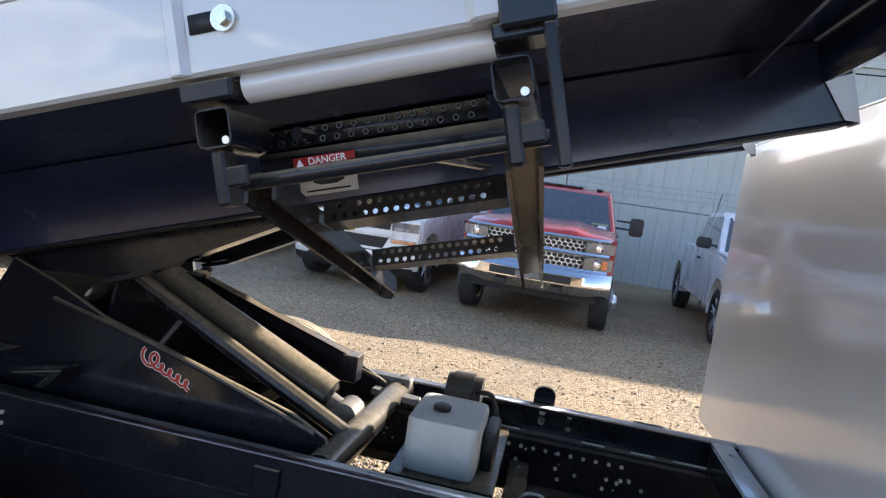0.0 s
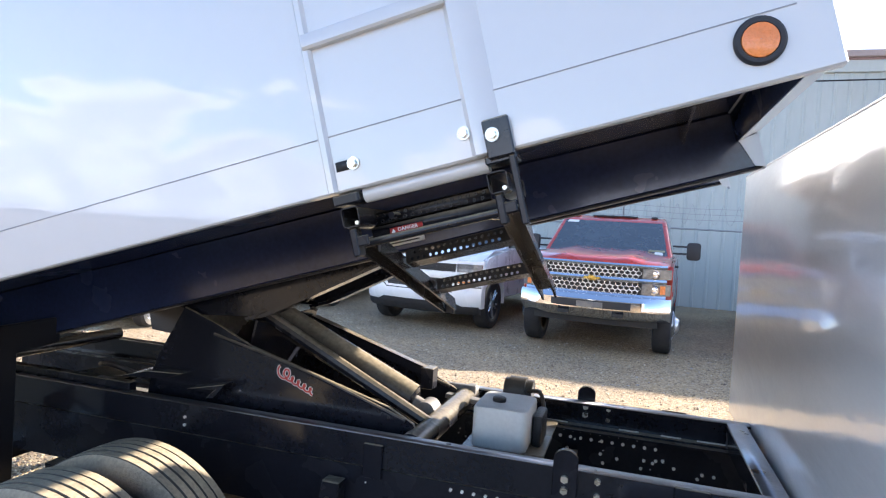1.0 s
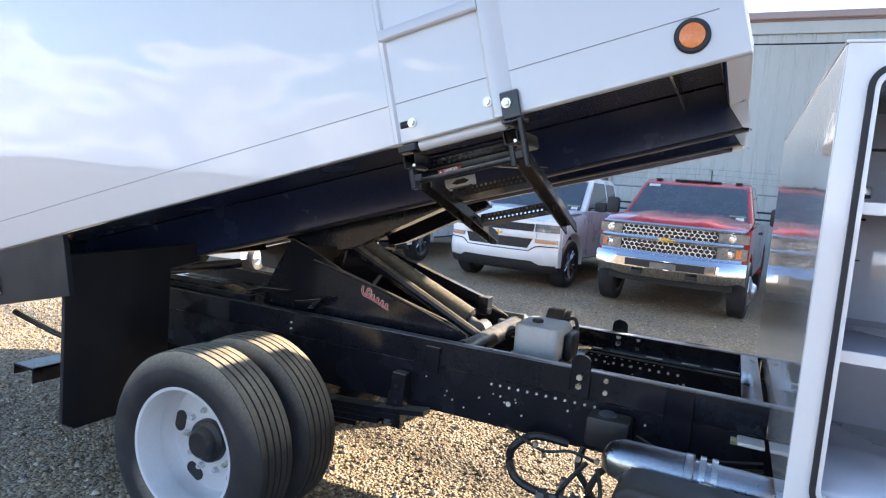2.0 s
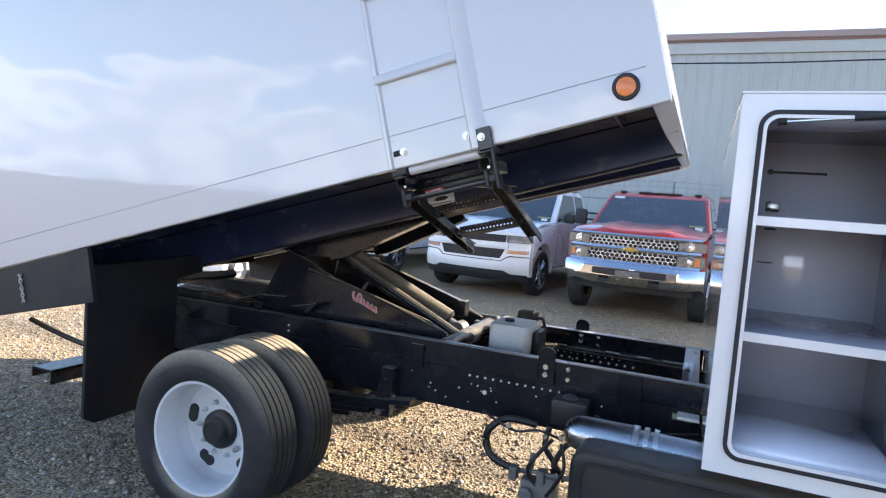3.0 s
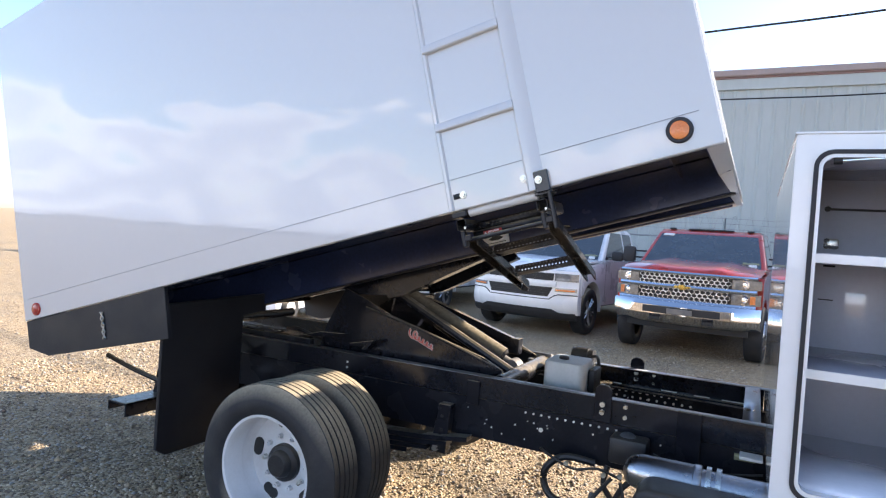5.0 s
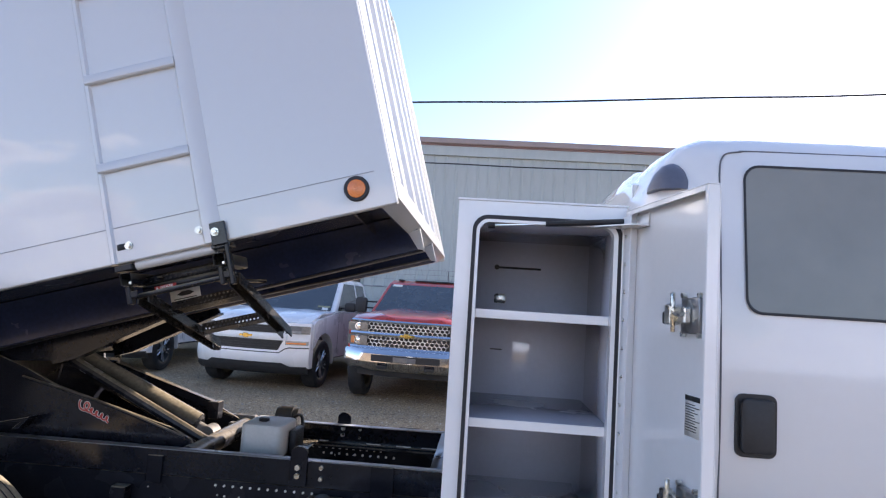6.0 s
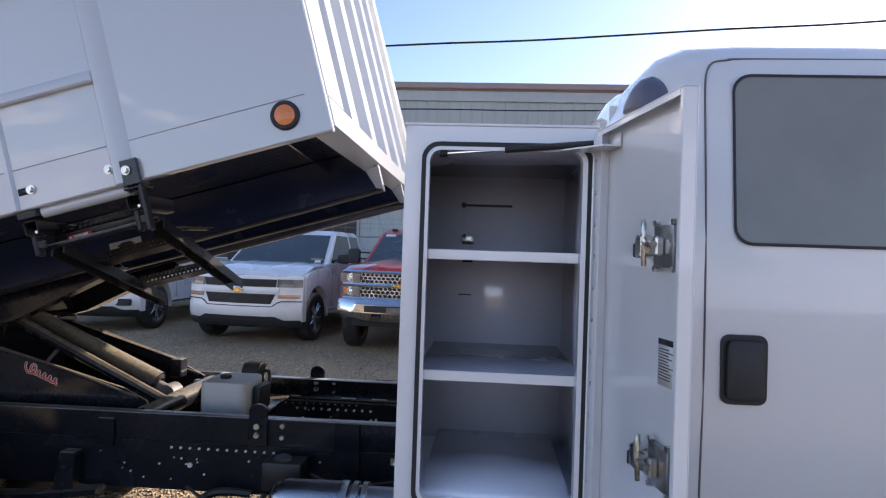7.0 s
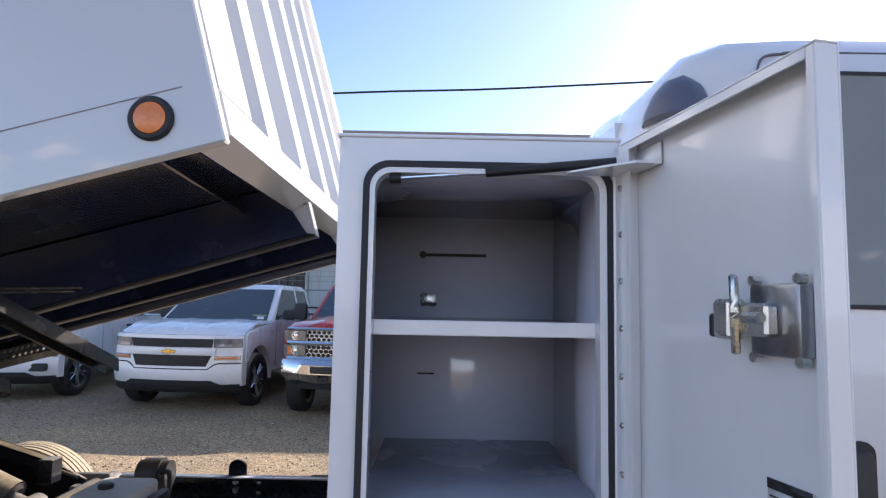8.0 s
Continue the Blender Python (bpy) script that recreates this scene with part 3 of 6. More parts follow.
for yy in (0.80, 1.075):
    wheel_set(0, yy, "far_wheel").matrix_basis = pose(-0.02, yy, WHEEL_Z, 0, 0, 180) @ Matrix.Diagonal((0.955, 1, 0.955, 1))


def rails():
    for s, nm in ((-1, "frame_rail"), (1, "frame_rail")):
        y0 = 0.43 * s
        bm = B()
        prof = [(0, 0), (0, 0.21), (-0.075, 0.21), (-0.075, 0.202), (-0.008, 0.202), (-0.008, 0.008), (-0.075, 0.008), (-0.075, 0)]
        prism(bm, [(y0 + s * p, 0.457 + q * 0.93) for p, q in prof], -1.45 if s < 0 else -2.0, 2.9, "x", bev=0.0)
        rail = part(nm, bm, black_paint, truck, "black painted steel frame rail with bright bolt holes")
        bm = B()
        rs = random.Random(3)
        face = y0 + s * 0.0015
        # pale discs: a few bolts, the rest holes with daylight behind
        spots = [(0.936 + 0.0392 * i, 0.631, 0.0055) for i in range(12)] + [(1.017, 0.562, 0.011)]
        spots += [(rs.uniform(0.42, 1.75), rs.uniform(0.50, 0.605), rs.choice((0.003, 0.0035, 0.0045))) for i in range(20)]
        spots += [(-0.122, 0.715, 0.006), (-0.122, 0.685, 0.006)]
        bm.free()
        seeds = {}
        for x, z, r in spots:
            if r not in seeds:
                bm = B()
                cyl(bm, (0, 0.008, 0), (0, -0.008, 0), r, 8)
                seeds[r] = mesh_of("bolt", bm, bolt_hole_light)
            o = new("bolt", seeds[r])
            o.parent = rail
            o.location = (x, face - s * 0.004, z)
        # inner discs, pale for daylight showing through the rail's holes
        inner = [(0.94 + 0.0392 * i, 0.632) for i in range(16)] + [(1.20 + 0.045 * i, 0.600) for i in range(10)]
        inner += [(rs.uniform(1.15, 1.85), rs.uniform(0.50, 0.58)) for i in range(14)]
        bm = B()
        cyl(bm, (0, 0.004, 0), (0, -0.004, 0), 0.0072, 8)
        inner_mesh = mesh_of("bolt", bm, bolt_hole_light)
        for x, z in inner:
            o = new("bolt", inner_mesh)
            o.parent = rail
            o.location = (x, y0 - s * 0.0095, z)
        # hoist subframe channel
        bm = B()
        prof = [(0, 0), (0, 0.10), (-0.05, 0.10), (-0.05, 0.092), (-0.008, 0.092), (-0.008, 0.008), (-0.05, 0.008), (-0.05, 0)]
        prism(bm, [(y0 + s * p, 0.656 + q * 1.07) for p, q in prof], -1.40 if s < 0 else -1.75, 1.96, "x")
        sub = part("subframe_channel", bm, black_gloss, truck, "glossy black steel subframe channel")
        # bright strip stands in for sky reflected off the black channel
        bm = B()
        box(bm, -1.30, 1.96, min(y0, y0 - s * 0.05), max(y0, y0 - s * 0.05), 0.764, 0.767)
        part("channel_sheen", bm, steel, sub, "bright steel strip standing in for sky reflected on the channel")
        # bright strips painted for sunlit ground showing through slots
        if s > 0:
            bm = B()
            box(bm, -0.045, 0.045, -0.003, 0.003, -0.004, 0.004, bev=0.001)
            slit = mesh_of("slot_light", bm, bolt_hole_light)
            for x, long in ((1.16, 1.6), (1.49, 0.9), (1.66, 0.9), (1.82, 1.3)):
                o = new("slot_light", slit)
                o.parent = sub
                o.matrix_local = pose(x, 0.3765, 0.676) @ Matrix.Diagonal((long, 1, 0.7, 1))
        # body guide posts
        bm = B()
        prism(bm, [(1.264, 0.66), (1.34, 0.66), (1.34, 0.80)] + [(1.302 + 0.038 * math.cos(radians(a)), 0.80 + 0.03 * math.sin(radians(a))) for a in range(20, 180, 20)] + [(1.264, 0.80)], y0 + s * 0.002, y0 + s * 0.018, "y", bev=0.002)
        gp = part("guide_post", bm, black_paint, truck)
        for z in (0.742, 0.707):
            bm = B()
            cyl(bm, (1.302, y0 - 0.022, z), (1.302, y0 - 0.003 if s > 0 else y0 - 0.036, z), 0.0125, 6)
            part("bolt", bm, zinc, gp)
        for z in (0.742, 0.695):
            bm = B()
            cyl(bm, (1.40, y0, z), (1.40, y0 - 0.012, z), 0.010, 6)
            part("bolt", bm, zinc, gp)
        # welded lap plates
        bm = B()
        box(bm, 0.62, 0.69, min(y0 + s * 0.001, y0 + s * 0.012), max(y0 + s * 0.001, y0 + s * 0.012), 0.62, 0.74, bev=0.003)
        part("lap_plate", bm, black_paint, truck)
        bm = B()
        box(bm, 1.62, 1.72, min(y0 + s * 0.001, y0 + s * 0.014), max(y0 + s * 0.001, y0 + s * 0.014), 0.47, 0.77, bev=0.003)
        part("body_mount", bm, black_paint, truck)
    for x, z0, z1 in ((1.905, 0.67, 0.76), (0.30, 0.53, 0.63), (-0.5, 0.48, 0.63), (1.25, 0.47, 0.56)):
        bm = B()
        box(bm, x - 0.035, x + 0.035, -0.38, 0.38, z0, z1, bev=0.004)
        part("crossmember", bm, black_paint, truck)
    # bright plate in place of sky reflection on the crossmember
    bm = B()
    box(bm, 1.87, 1.94, -0.38, 0.38, 0.764, 0.768)
    part("crossmember_sheen", bm, steel, truck)
    bm = B()
    cyl(bm, (-0.02, -1.0, WHEEL_Z), (-0.02, 1.0, WHEEL_Z), 0.055, 20)
    bmesh.ops.create_uvsphere(bm, u_segments=20, v_segments=12, radius=0.19, matrix=Matrix.Translation((-0.02, 0, WHEEL_Z)))
    part("rear_axle", bm, black_paint, truck)
    for s in (-1, 1):
        bm = B()
        for k in range(5):
            n, drop = 0.68 - 0.11 * k, 0.026 * k
            line = [(-n + n * i / 5, 0.425 - drop + 0.055 * (1 - i / 5) ** 2 * (n / 0.68) ** 2) for i in range(6)]
            line += [(-x, z) for x, z in line[-2::-1]]
            prism(bm, line + [(x, z - 0.022) for x, z in line[::-1]], s * 0.465, s * 0.535, "y")
        box(bm, -0.09, 0.07, min(s * 0.45, s * 0.55), max(s * 0.45, s * 0.55), 0.27, 0.30, bev=0.004)
        for x in (-0.07, 0.05):
            for y in (s * 0.46, s * 0.54):
                cyl(bm, (x, y, 0.25), (x, y, 0.47), 0.009, 8)
        part("leaf_spring", bm, black_paint, truck)
        bm = B()
        prism(bm, [(0.46, 0.36), (0.55, 0.36), (0.565, 0.61), (0.50, 0.61)], s * 0.445, s * 0.50, "y", bev=0.004)
        sh = part("spring_hanger", bm, black_paint, truck)
        bm = B()
        cyl(bm, (0.505, s * 0.50, 0.392), (0.505, s * 0.53, 0.392), 0.018, 8)
        part("bolt", bm, zinc, sh)
        for z in (0.48, 0.55):
            bm = B()
            cyl(bm, (0.523, s * 0.50, z), (0.523, s * 0.506, z), 0.009, 8)
            part("bolt_hole", bm, label_black, sh)


rails()


def hoist():
    def plate(name, pts, y, lab=""):
        bm = B()
        prism(bm, pts, y - 0.007, y + 0.007, "y", bev=0.002)
        return part(name, bm, black_gloss, truck, lab)
    lower = [(-0.42, 0.70), (-0.40, 0.82), (-0.37, 0.90), (-0.29, 1.04), (-0.25, 1.11), (-0.10, 1.06), (0.06, 0.99), (0.305, 0.925), (0.65, 0.833), (0.75, 0.785), (0.77, 0.74), (0.70, 0.70), (0.45, 0.69), (-0.2, 0.68)]
    upper = [(-0.34, 1.11), (0.58, 1.385), (0.60, 1.36), (0.12, 1.125), (0.03, 1.095), (-0.2, 1.08)]
    for y in (-0.30, 0.26):
        lp = plate("lower_hoist_arm", lower, y, "black steel scissor hoist side plate")
        bm = B()
        tube(bm, [(-0.10, y - 0.012, 1.015), (0.305, y - 0.012, 0.922), (0.72, y - 0.012, 0.795)], 0.008, 8)
        part("edge_bar", bm, black_paint, lp)
    for y in (-0.27, 0.23):
        up = plate("upper_hoist_arm", upper, y, "black steel upper hoist arm")
        bm = B()
        prism(bm, [(0.03, 1.095), (0.12, 1.122), (0.60, 1.358), (0.60, 1.346), (0.13, 1.110), (0.04, 1.083)], y - 0.04, y + 0.04, "y")
        part("flange", bm, black_gloss, up)
    bm = B()
    prism(bm, [(-0.34, 1.11), (0.10, 1.24), (0.06, 1.12), (-0.20, 1.08)], -0.26, 0.22, "y")
    part("hoist_web", bm, black_gloss, truck)
    # hydraulic cylinder
    a, b = Vector((-0.10, -0.03, 1.117)), Vector((0.645, -0.03, 0.79))
    d = (b - a).normalized()
    bm = B()
    cyl(bm, a, b, 0.066, 28)
    cyl(bm, b, b + d * 0.012, 0.060, 28, 0.045)
    ram = part("hydraulic_cylinder", bm, black_gloss, truck, "glossy black hydraulic hoist cylinder")
    bm = B()
    cyl(bm, b + d * 0.01, b + d * 0.06, 0.028, 16)
    cyl(bm, b + d * 0.075 + Vector((0, -0.045, 0)), b + d * 0.075 + Vector((0, 0.045, 0)), 0.042, 20)
    part("rod_eye", bm, dusty_steel, ram)
    bm = B()
    tube(bm, [(-0.02, -0.18, 1.125), (0.40, -0.18, 0.927), (0.765, -0.18, 0.755)], 0.025, 10)
    part("side_strut", bm, black_paint, truck, "long black tubular hoist strut")
    # cross pipe
    bm = B()
    cyl(bm, (0.765, -0.37, 0.725), (0.79, 0.34, 0.745), 0.046, 24)
    cyl(bm, (0.765, -0.385, 0.725), (0.765, -0.36, 0.725), 0.035, 20)
    part("pivot_pipe", bm, black_paint, truck, "thick black cross pivot pipe")
    bm = B()
    cyl(bm, (0.79, 0.30, 0.745), (0.79, 0.40, 0.748), 0.036, 20)
    part("pipe_sleeve", bm, dusty_steel, truck)
    # body prop link with hook
    bm = B()
    a, b = Vector((0.06, 0.19, 1.032)), Vector((0.63, 0.19, 0.86))
    n = Vector((b.z - a.z, 0, a.x - b.x)).normalized() * 0.02
    for y0, y1 in ((0.165, 0.172), (0.208, 0.215)):
        prism(bm, [((a - n).x, (a - n).z), ((b - n).x, (b - n).z), ((b + n).x, (b + n).z), ((a + n).x, (a + n).z)], y0, y1, "y")
    prism(bm, [((a - n).x, (a - n).z), ((b - n).x, (b - n).z), ((b - n * 0.7).x, (b - n * 0.7).z), ((a - n * 0.7).x, (a - n * 0.7).z)], 0.165, 0.215, "y")
    lk = part("prop_arm", bm, black_paint, truck, "black channel body prop arm")
    bm = B()
    box(bm, 0.612, 0.668, 0.155, 0.225, 0.79, 0.882, bev=0.003)
    part("prop_foot", bm, black_paint, lk)
    bm = B()
    tube(bm, [(0.10, 0.19, 1.025), (0.06, 0.19, 1.035), (0.04, 0.19, 1.065), (0.055, 0.19, 1.085), (0.075, 0.19, 1.075)], 0.008, 6)
    part("prop_hook", bm, black_paint, lk)
    bm = B()
    box(bm, 0.66, 0.83, 0.20, 0.25, 0.80, 0.82, m=pose(0, 0, 0, 0, 4, 0), bev=0.003)
    box(bm, 0.66, 0.83, 0.28, 0.31, 0.73, 0.80, bev=0.003)
    part("prop_bracket", bm, dusty_steel, truck)
    # maker's mark on the hoist plate: a looping red stroke edged in white
    stroke = []
    for k in range(97):
        t = k / 96
        r = 0.021 if t < 0.22 else 0.0105
        a = 2 * math.pi * (1.3 + 5.4 * t)
        stroke.append((0.205 + 0.14 * t + 0.85 * r * math.cos(a), 0.900 - 0.056 * t + (0.006 if t < 0.22 else 0) + r * math.sin(a)))
    for wide, dy, mat, nm in ((0.0062, -0.3079, label_white, "decal_edge"), (0.0038, -0.3088, label_red, "hoist_decal")):
        bm = B()
        for (x0, z0), (x1, z1) in zip(stroke, stroke[1:]):
            n = Vector((z1 - z0, 0, x0 - x1)).normalized() * wide
            e = Vector((x1 - x0, 0, z1 - z0)) * 0.3
            box_pts = [Vector((x0, dy, z0)) - e + n, Vector((x1, dy, z1)) + e + n, Vector((x1, dy, z1)) + e - n, Vector((x0, dy, z0)) - e - n]
            bm.faces.new([bm.verts.new(q) for q in box_pts])
            dy -= 0.000004
        part(nm, bm, mat, truck, "red looping decal mark with a white edge" if nm == "hoist_decal" else "")
    # added dark plates close the gap behind the arms, where it reads dark
    bm = B()
    box(bm, -0.245, -0.235, -0.262, 0.222, 0.70, 1.09)
    part("hoist_dark_fill", bm, black_gloss, truck)
    bm = B()
    prism(bm, [(-0.02, 0.70), (-0.01, 0.70), (0.06, 1.08), (0.05, 1.08)], -0.262, 0.222, "y")
    part("hoist_dark_fill", bm, black_gloss, truck)
    # bent bracket and hoses that catch the sun beside the hoist
    bm = B()
    prism(bm, [(-0.15, 0.812), (0.02, 0.850), (0.014, 0.842), (-0.03, 0.79), (-0.06, 0.788), (-0.02, 0.825)], -0.40, -0.33, "y", bev=0.002)
    part("bent_bracket", bm, black_gloss, truck)
    bm = B()
    box(bm, -0.45, -0.27, -0.425, -0.37, 0.768, 0.774, m=pose(0, 0, 0, 0, -3, 0))
    part("hinge_shim", bm, steel, truck)
    # dusty plate over the axle, catching the sun between the rails
    bm = B()
    prism(bm, [(-1.02, -0.04), (-0.93, 0.20), (-0.62, 0.22), (-0.56, 0.10), (-0.70, -0.02)], 0.595, 0.603, "z", bev=0.002)
    part("axle_plate", bm, dusty_steel, truck, "dust-covered plate over the rear axle")
    # brackets and hoses at the hoist's foot
    bm = B()
    prism(bm, [(-0.54, 0.80), (-0.28, 0.825), (-0.20, 0.855), (-0.38, 0.845)], -0.36, -0.18, "y", bev=0.003)
    part("hoist_gusset", bm, black_gloss, truck)
    bm = B()
    box(bm, -0.75, -0.52, -0.36, -0.20, 0.77, 0.79, bev=0.003)
    part("hinge_plate", bm, black_gloss, truck)
    bm = B()
    tube(bm, [(-0.72, -0.25, 0.81), (-0.60, -0.30, 0.83), (-0.48, -0.27, 0.79), (-0.35, -0.30, 0.77)], 0.012, 6)
    part("hydraulic_hose", bm, black_plastic, truck)
    bm = B()
    box(bm, -1.25, -0.42, -0.40, -0.36, 0.68, 0.80, bev=0.003)
    part("hinge_bracket", bm, black_paint, truck)
    bm = B()
    cyl(bm, (-1.12, -0.42, 0.83), (-1.12, 0.25, 0.83), 0.03, 16)
    part("hinge_pin", bm, black_paint, truck)


hoist()


def reservoir():
    bm = B()
    prism(bm, rounded(0.935, 1.14, -0.20, 0.05, 0.03, 4), 0.70, 0.855, "z", bev=0.014, seg=2)
    res = part("oil_reservoir", bm, resin, truck, "cloudy white plastic hydraulic oil reservoir")
    bm = B()
    lathe(bm, [(0.024, 0), (0.026, 0.004), (0.026, 0.014), (0.02, 0.018), (0.0005, 0.018)], pose(1.015, -0.10, 0.854), 16)
    part("filler_cap", bm, black_plastic, res)
    bm = B()
    box(bm, 1.142, 1.18, -0.10, 0.05, 0.70, 0.82, bev=0.012, seg=2)
    part("pump_valve", bm, black_plastic, truck)
    bm = B()
    cyl(bm, (0.97, 0.25, 0.812), (1.09, 0.25, 0.812), 0.056, 24)
    cyl(bm, (0.99, 0.25, 0.812), (1.06, 0.25, 0.812), 0.064, 24)
    part("hydraulic_pump", bm, black_plastic, truck, "black electric hydraulic pump motor")
    bm = B()
    tube(bm, [(1.06, 0.22, 0.82), (1.13, 0.14, 0.85), (1.16, 0.08, 0.80), (1.16, 0.05, 0.74)], 0.009, 6)
    part("pump_hose", bm, black_plastic, truck)
    bm = B()
    box(bm, 0.90, 1.20, -0.22, 0.30, 0.686, 0.698, bev=0.003)
    part("pump_tray", bm, black_paint, truck)


reservoir()


# ---- the raised bed ----
def dump_bed():
    bed = new("dump_body")
    bed.parent = truck
    bed.matrix_local = MB
    bed["label"] = "raised white steel chipper body with black underside"
    L, H, W = 3.70, 1.75, 1.225
    ux0, ux1 = -0.955, -0.624               # ladder pocket

    for s in (-1, 1):
        bm = B()
        box(bm, -L, 0, min(s * W, s * (W - 0.03)), max(s * W, s * (W - 0.03)), 0, H, bev=0.004)
        part("side_panel", bm, white_paint, bed, "glossy white sheet-steel bed side")
    # fold line along the side
    bm = B()
    box(bm, -L + 0.05, -0.055, -W - 0.0012, -W + 0.001, 0.117, 0.1195)
    part("side_seam", bm, material("seam", (0.35, 0.35, 0.36), 0.5), bed)
    # ladder rungs and stiles pressed on the side
    bm = B()
    prism(bm, [(ux0 - 0.004, -W - 0.0003), (ux0 + 0.003, -W - 0.010), (ux0 + 0.014, -W - 0.010), (ux0 + 0.020, -W - 0.0003)], 0.0, H, "z", bev=0.002)
    part("ladder_stile", bm, white_paint, bed)
    bm = B()
    prism(bm, [(ux1 - 0.020, -W - 0.0003), (ux1 - 0.010, -W - 0.013), (ux1 + 0.016, -W - 0.014), (ux1 + 0.046, -W - 0.0003)], 0.0, H, "z", bev=0.003)
    part("ladder_stile", bm, white_paint, bed)
    for k in range(1, 6):
        z = 0.308 * k
        bm = B()
        prism(bm, [(-W - 0.0003, z - 0.004), (-W - 0.013, z - 0.003), (-W - 0.017, z + 0.002), (-W - 0.017, z + 0.024), (-W - 0.014, z + 0.029), (-W - 0.0003, z + 0.030)], ux0 + 0.004, ux1 - 0.012, "x", bev=0.002)
        part("rung", bm, white_paint, bed)
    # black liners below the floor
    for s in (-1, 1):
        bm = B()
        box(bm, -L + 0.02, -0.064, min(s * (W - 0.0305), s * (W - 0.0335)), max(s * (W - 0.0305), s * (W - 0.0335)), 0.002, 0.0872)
        part("sill_liner", bm, black_under_navy, bed)
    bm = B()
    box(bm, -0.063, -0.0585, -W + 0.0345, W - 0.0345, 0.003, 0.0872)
    part("sill_liner", bm, black_under_navy, bed)
    # lower lip under the pocket
    bm = B()
    cyl(bm, (-0.89, -W + 0.032, -0.012), (-0.622, -W + 0.032, -0.012), 0.017, 14)
    part("pocket_lip", bm, white_paint, bed)
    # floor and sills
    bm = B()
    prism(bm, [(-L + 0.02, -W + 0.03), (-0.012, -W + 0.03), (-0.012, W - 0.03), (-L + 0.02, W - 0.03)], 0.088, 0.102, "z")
    part("bed_floor", bm, black_under_navy, bed, "black bed underside, tinted navy for reflected sky")
    for u in (-0.20,):
        for s in (-1, 1):
            bm = B()
            prism(bm, [(s * (W - 0.035), 0.0875), (s * 0.482, 0.0875), (s * 0.482, 0.03), (s * (W - 0.035), 0.07)], u - 0.004, u + 0.004, "x")
            part("outrigger", bm, black_under_navy, bed)
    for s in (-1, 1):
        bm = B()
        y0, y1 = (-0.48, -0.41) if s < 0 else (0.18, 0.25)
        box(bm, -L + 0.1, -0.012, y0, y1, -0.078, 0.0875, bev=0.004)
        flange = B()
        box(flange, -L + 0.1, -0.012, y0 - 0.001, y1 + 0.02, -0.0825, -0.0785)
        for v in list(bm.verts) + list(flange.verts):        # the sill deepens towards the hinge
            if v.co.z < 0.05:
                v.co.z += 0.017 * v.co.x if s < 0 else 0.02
        sill = part("long_sill", bm, black_under_navy, bed)
        part("sill_flange", flange, black_plastic, sill)
    bm = B()
    cyl(bm, (-0.86, -1.15, -0.06), (-0.72, -0.47, -0.07), 0.008, 8)
    part("brace_rod", bm, black_gloss, bed)
    bm = B()
    box(bm, -0.30, -0.11, -0.405, 0.175, 0.04, 0.0875, bev=0.003)
    part("front_stiffener", bm, dusty_steel, bed)
    # rear apron on the sides
    for s in (-1, 1):
        bm = B()
        prism(bm, [(-3.70, -0.003), (-3.70, -0.155), (-3.53, -0.217), (-2.56, -0.255), (-2.545, -0.003)], s * 1.205 - 0.012, s * 1.205 + 0.012, "y", bev=0.002)
        part("rear_apron", bm, flap_rubber, bed)
    bm = B()
    box(bm, -3.698, -3.62, -1.19, 1.19, -0.03, 0.188)
    part("rear_sill", bm, black_gloss, bed)
    bm = B()
    for k in range(4):
        for dx in (0, 0.022):
            cyl(bm, (-3.04 + dx, -1.222, -0.05 - 0.035 * k), (-3.04 + (0.022 - dx), -1.222, -0.085 - 0.035 * k), 0.004, 6)
    part("tailgate_chain", bm, zinc, bed, "short galvanised safety chain")
    # bulkhead with vertical ribs
    bm = B()
    box(bm, -0.102, -0.092, -W + 0.0305, W - 0.0305, 0.103, H)
    part("bulkhead", bm, white_paint, bed, "ribbed white front bulkhead")
    for k in range(5):
        y = -0.90 + 0.37 * k
        bm = B()
        a, b, c, d = (-0.0918, y), (-0.004, y + 0.07), (-0.004, y + 0.19), (-0.0918, y + 0.26)
        lo = [bm.verts.new((p, q, 0.106 if p > -0.05 else 0.15)) for p, q in (a, b, c, d)]
        hi = [bm.verts.new((p, q, H)) for p, q in (a, b, c, d)]
        for i in range(3):
            bm.faces.new((lo[i], lo[i + 1], hi[i + 1], hi[i]))
        bmesh.ops.recalc_face_normals(bm, faces=bm.faces)
        part("bulkhead_rib", bm, white_paint, bed)
    for s in (-1, 1):
        bm = B()
        box(bm, -0.0915, 0.003, min(s * (W - 0.0305), s * (W - 0.23)), max(s * (W - 0.0305), s * (W - 0.23)), 0.112, H)
        bmesh.ops.recalc_face_normals(bm, faces=bm.faces)
        part("corner_flange", bm, white_paint, bed, smooth=False)
    bm = B()
    prism(bm, [(-0.058, 0.002), (0.004, 0.020), (0.004, 0.105), (-0.0915, 0.15), (-0.0915, 0.11), (-0.058, 0.08)], -W + 0.0305, W - 0.0305, "y", bev=0.002)
    part("bottom_band", bm, white_paint, bed)
    for s in (-1, 1):
        bm = B()
        y0 = -0.482 if s < 0 else 0.178
        prism(bm, [(-0.008, 0.012), (-0.058, 0.006), (-0.030, -0.074), (-0.008, -0.082)], y0 - 0.003, y0 - 0.0005, "y")
        prism(bm, [(-0.004, 0.02), (-0.0085, 0.02), (-0.0085, -0.086), (-0.004, -0.086)], y0 - 0.003, y0 + 0.045, "y")
        part("front_gusset", bm, white_paint, bed)
    bm = B()
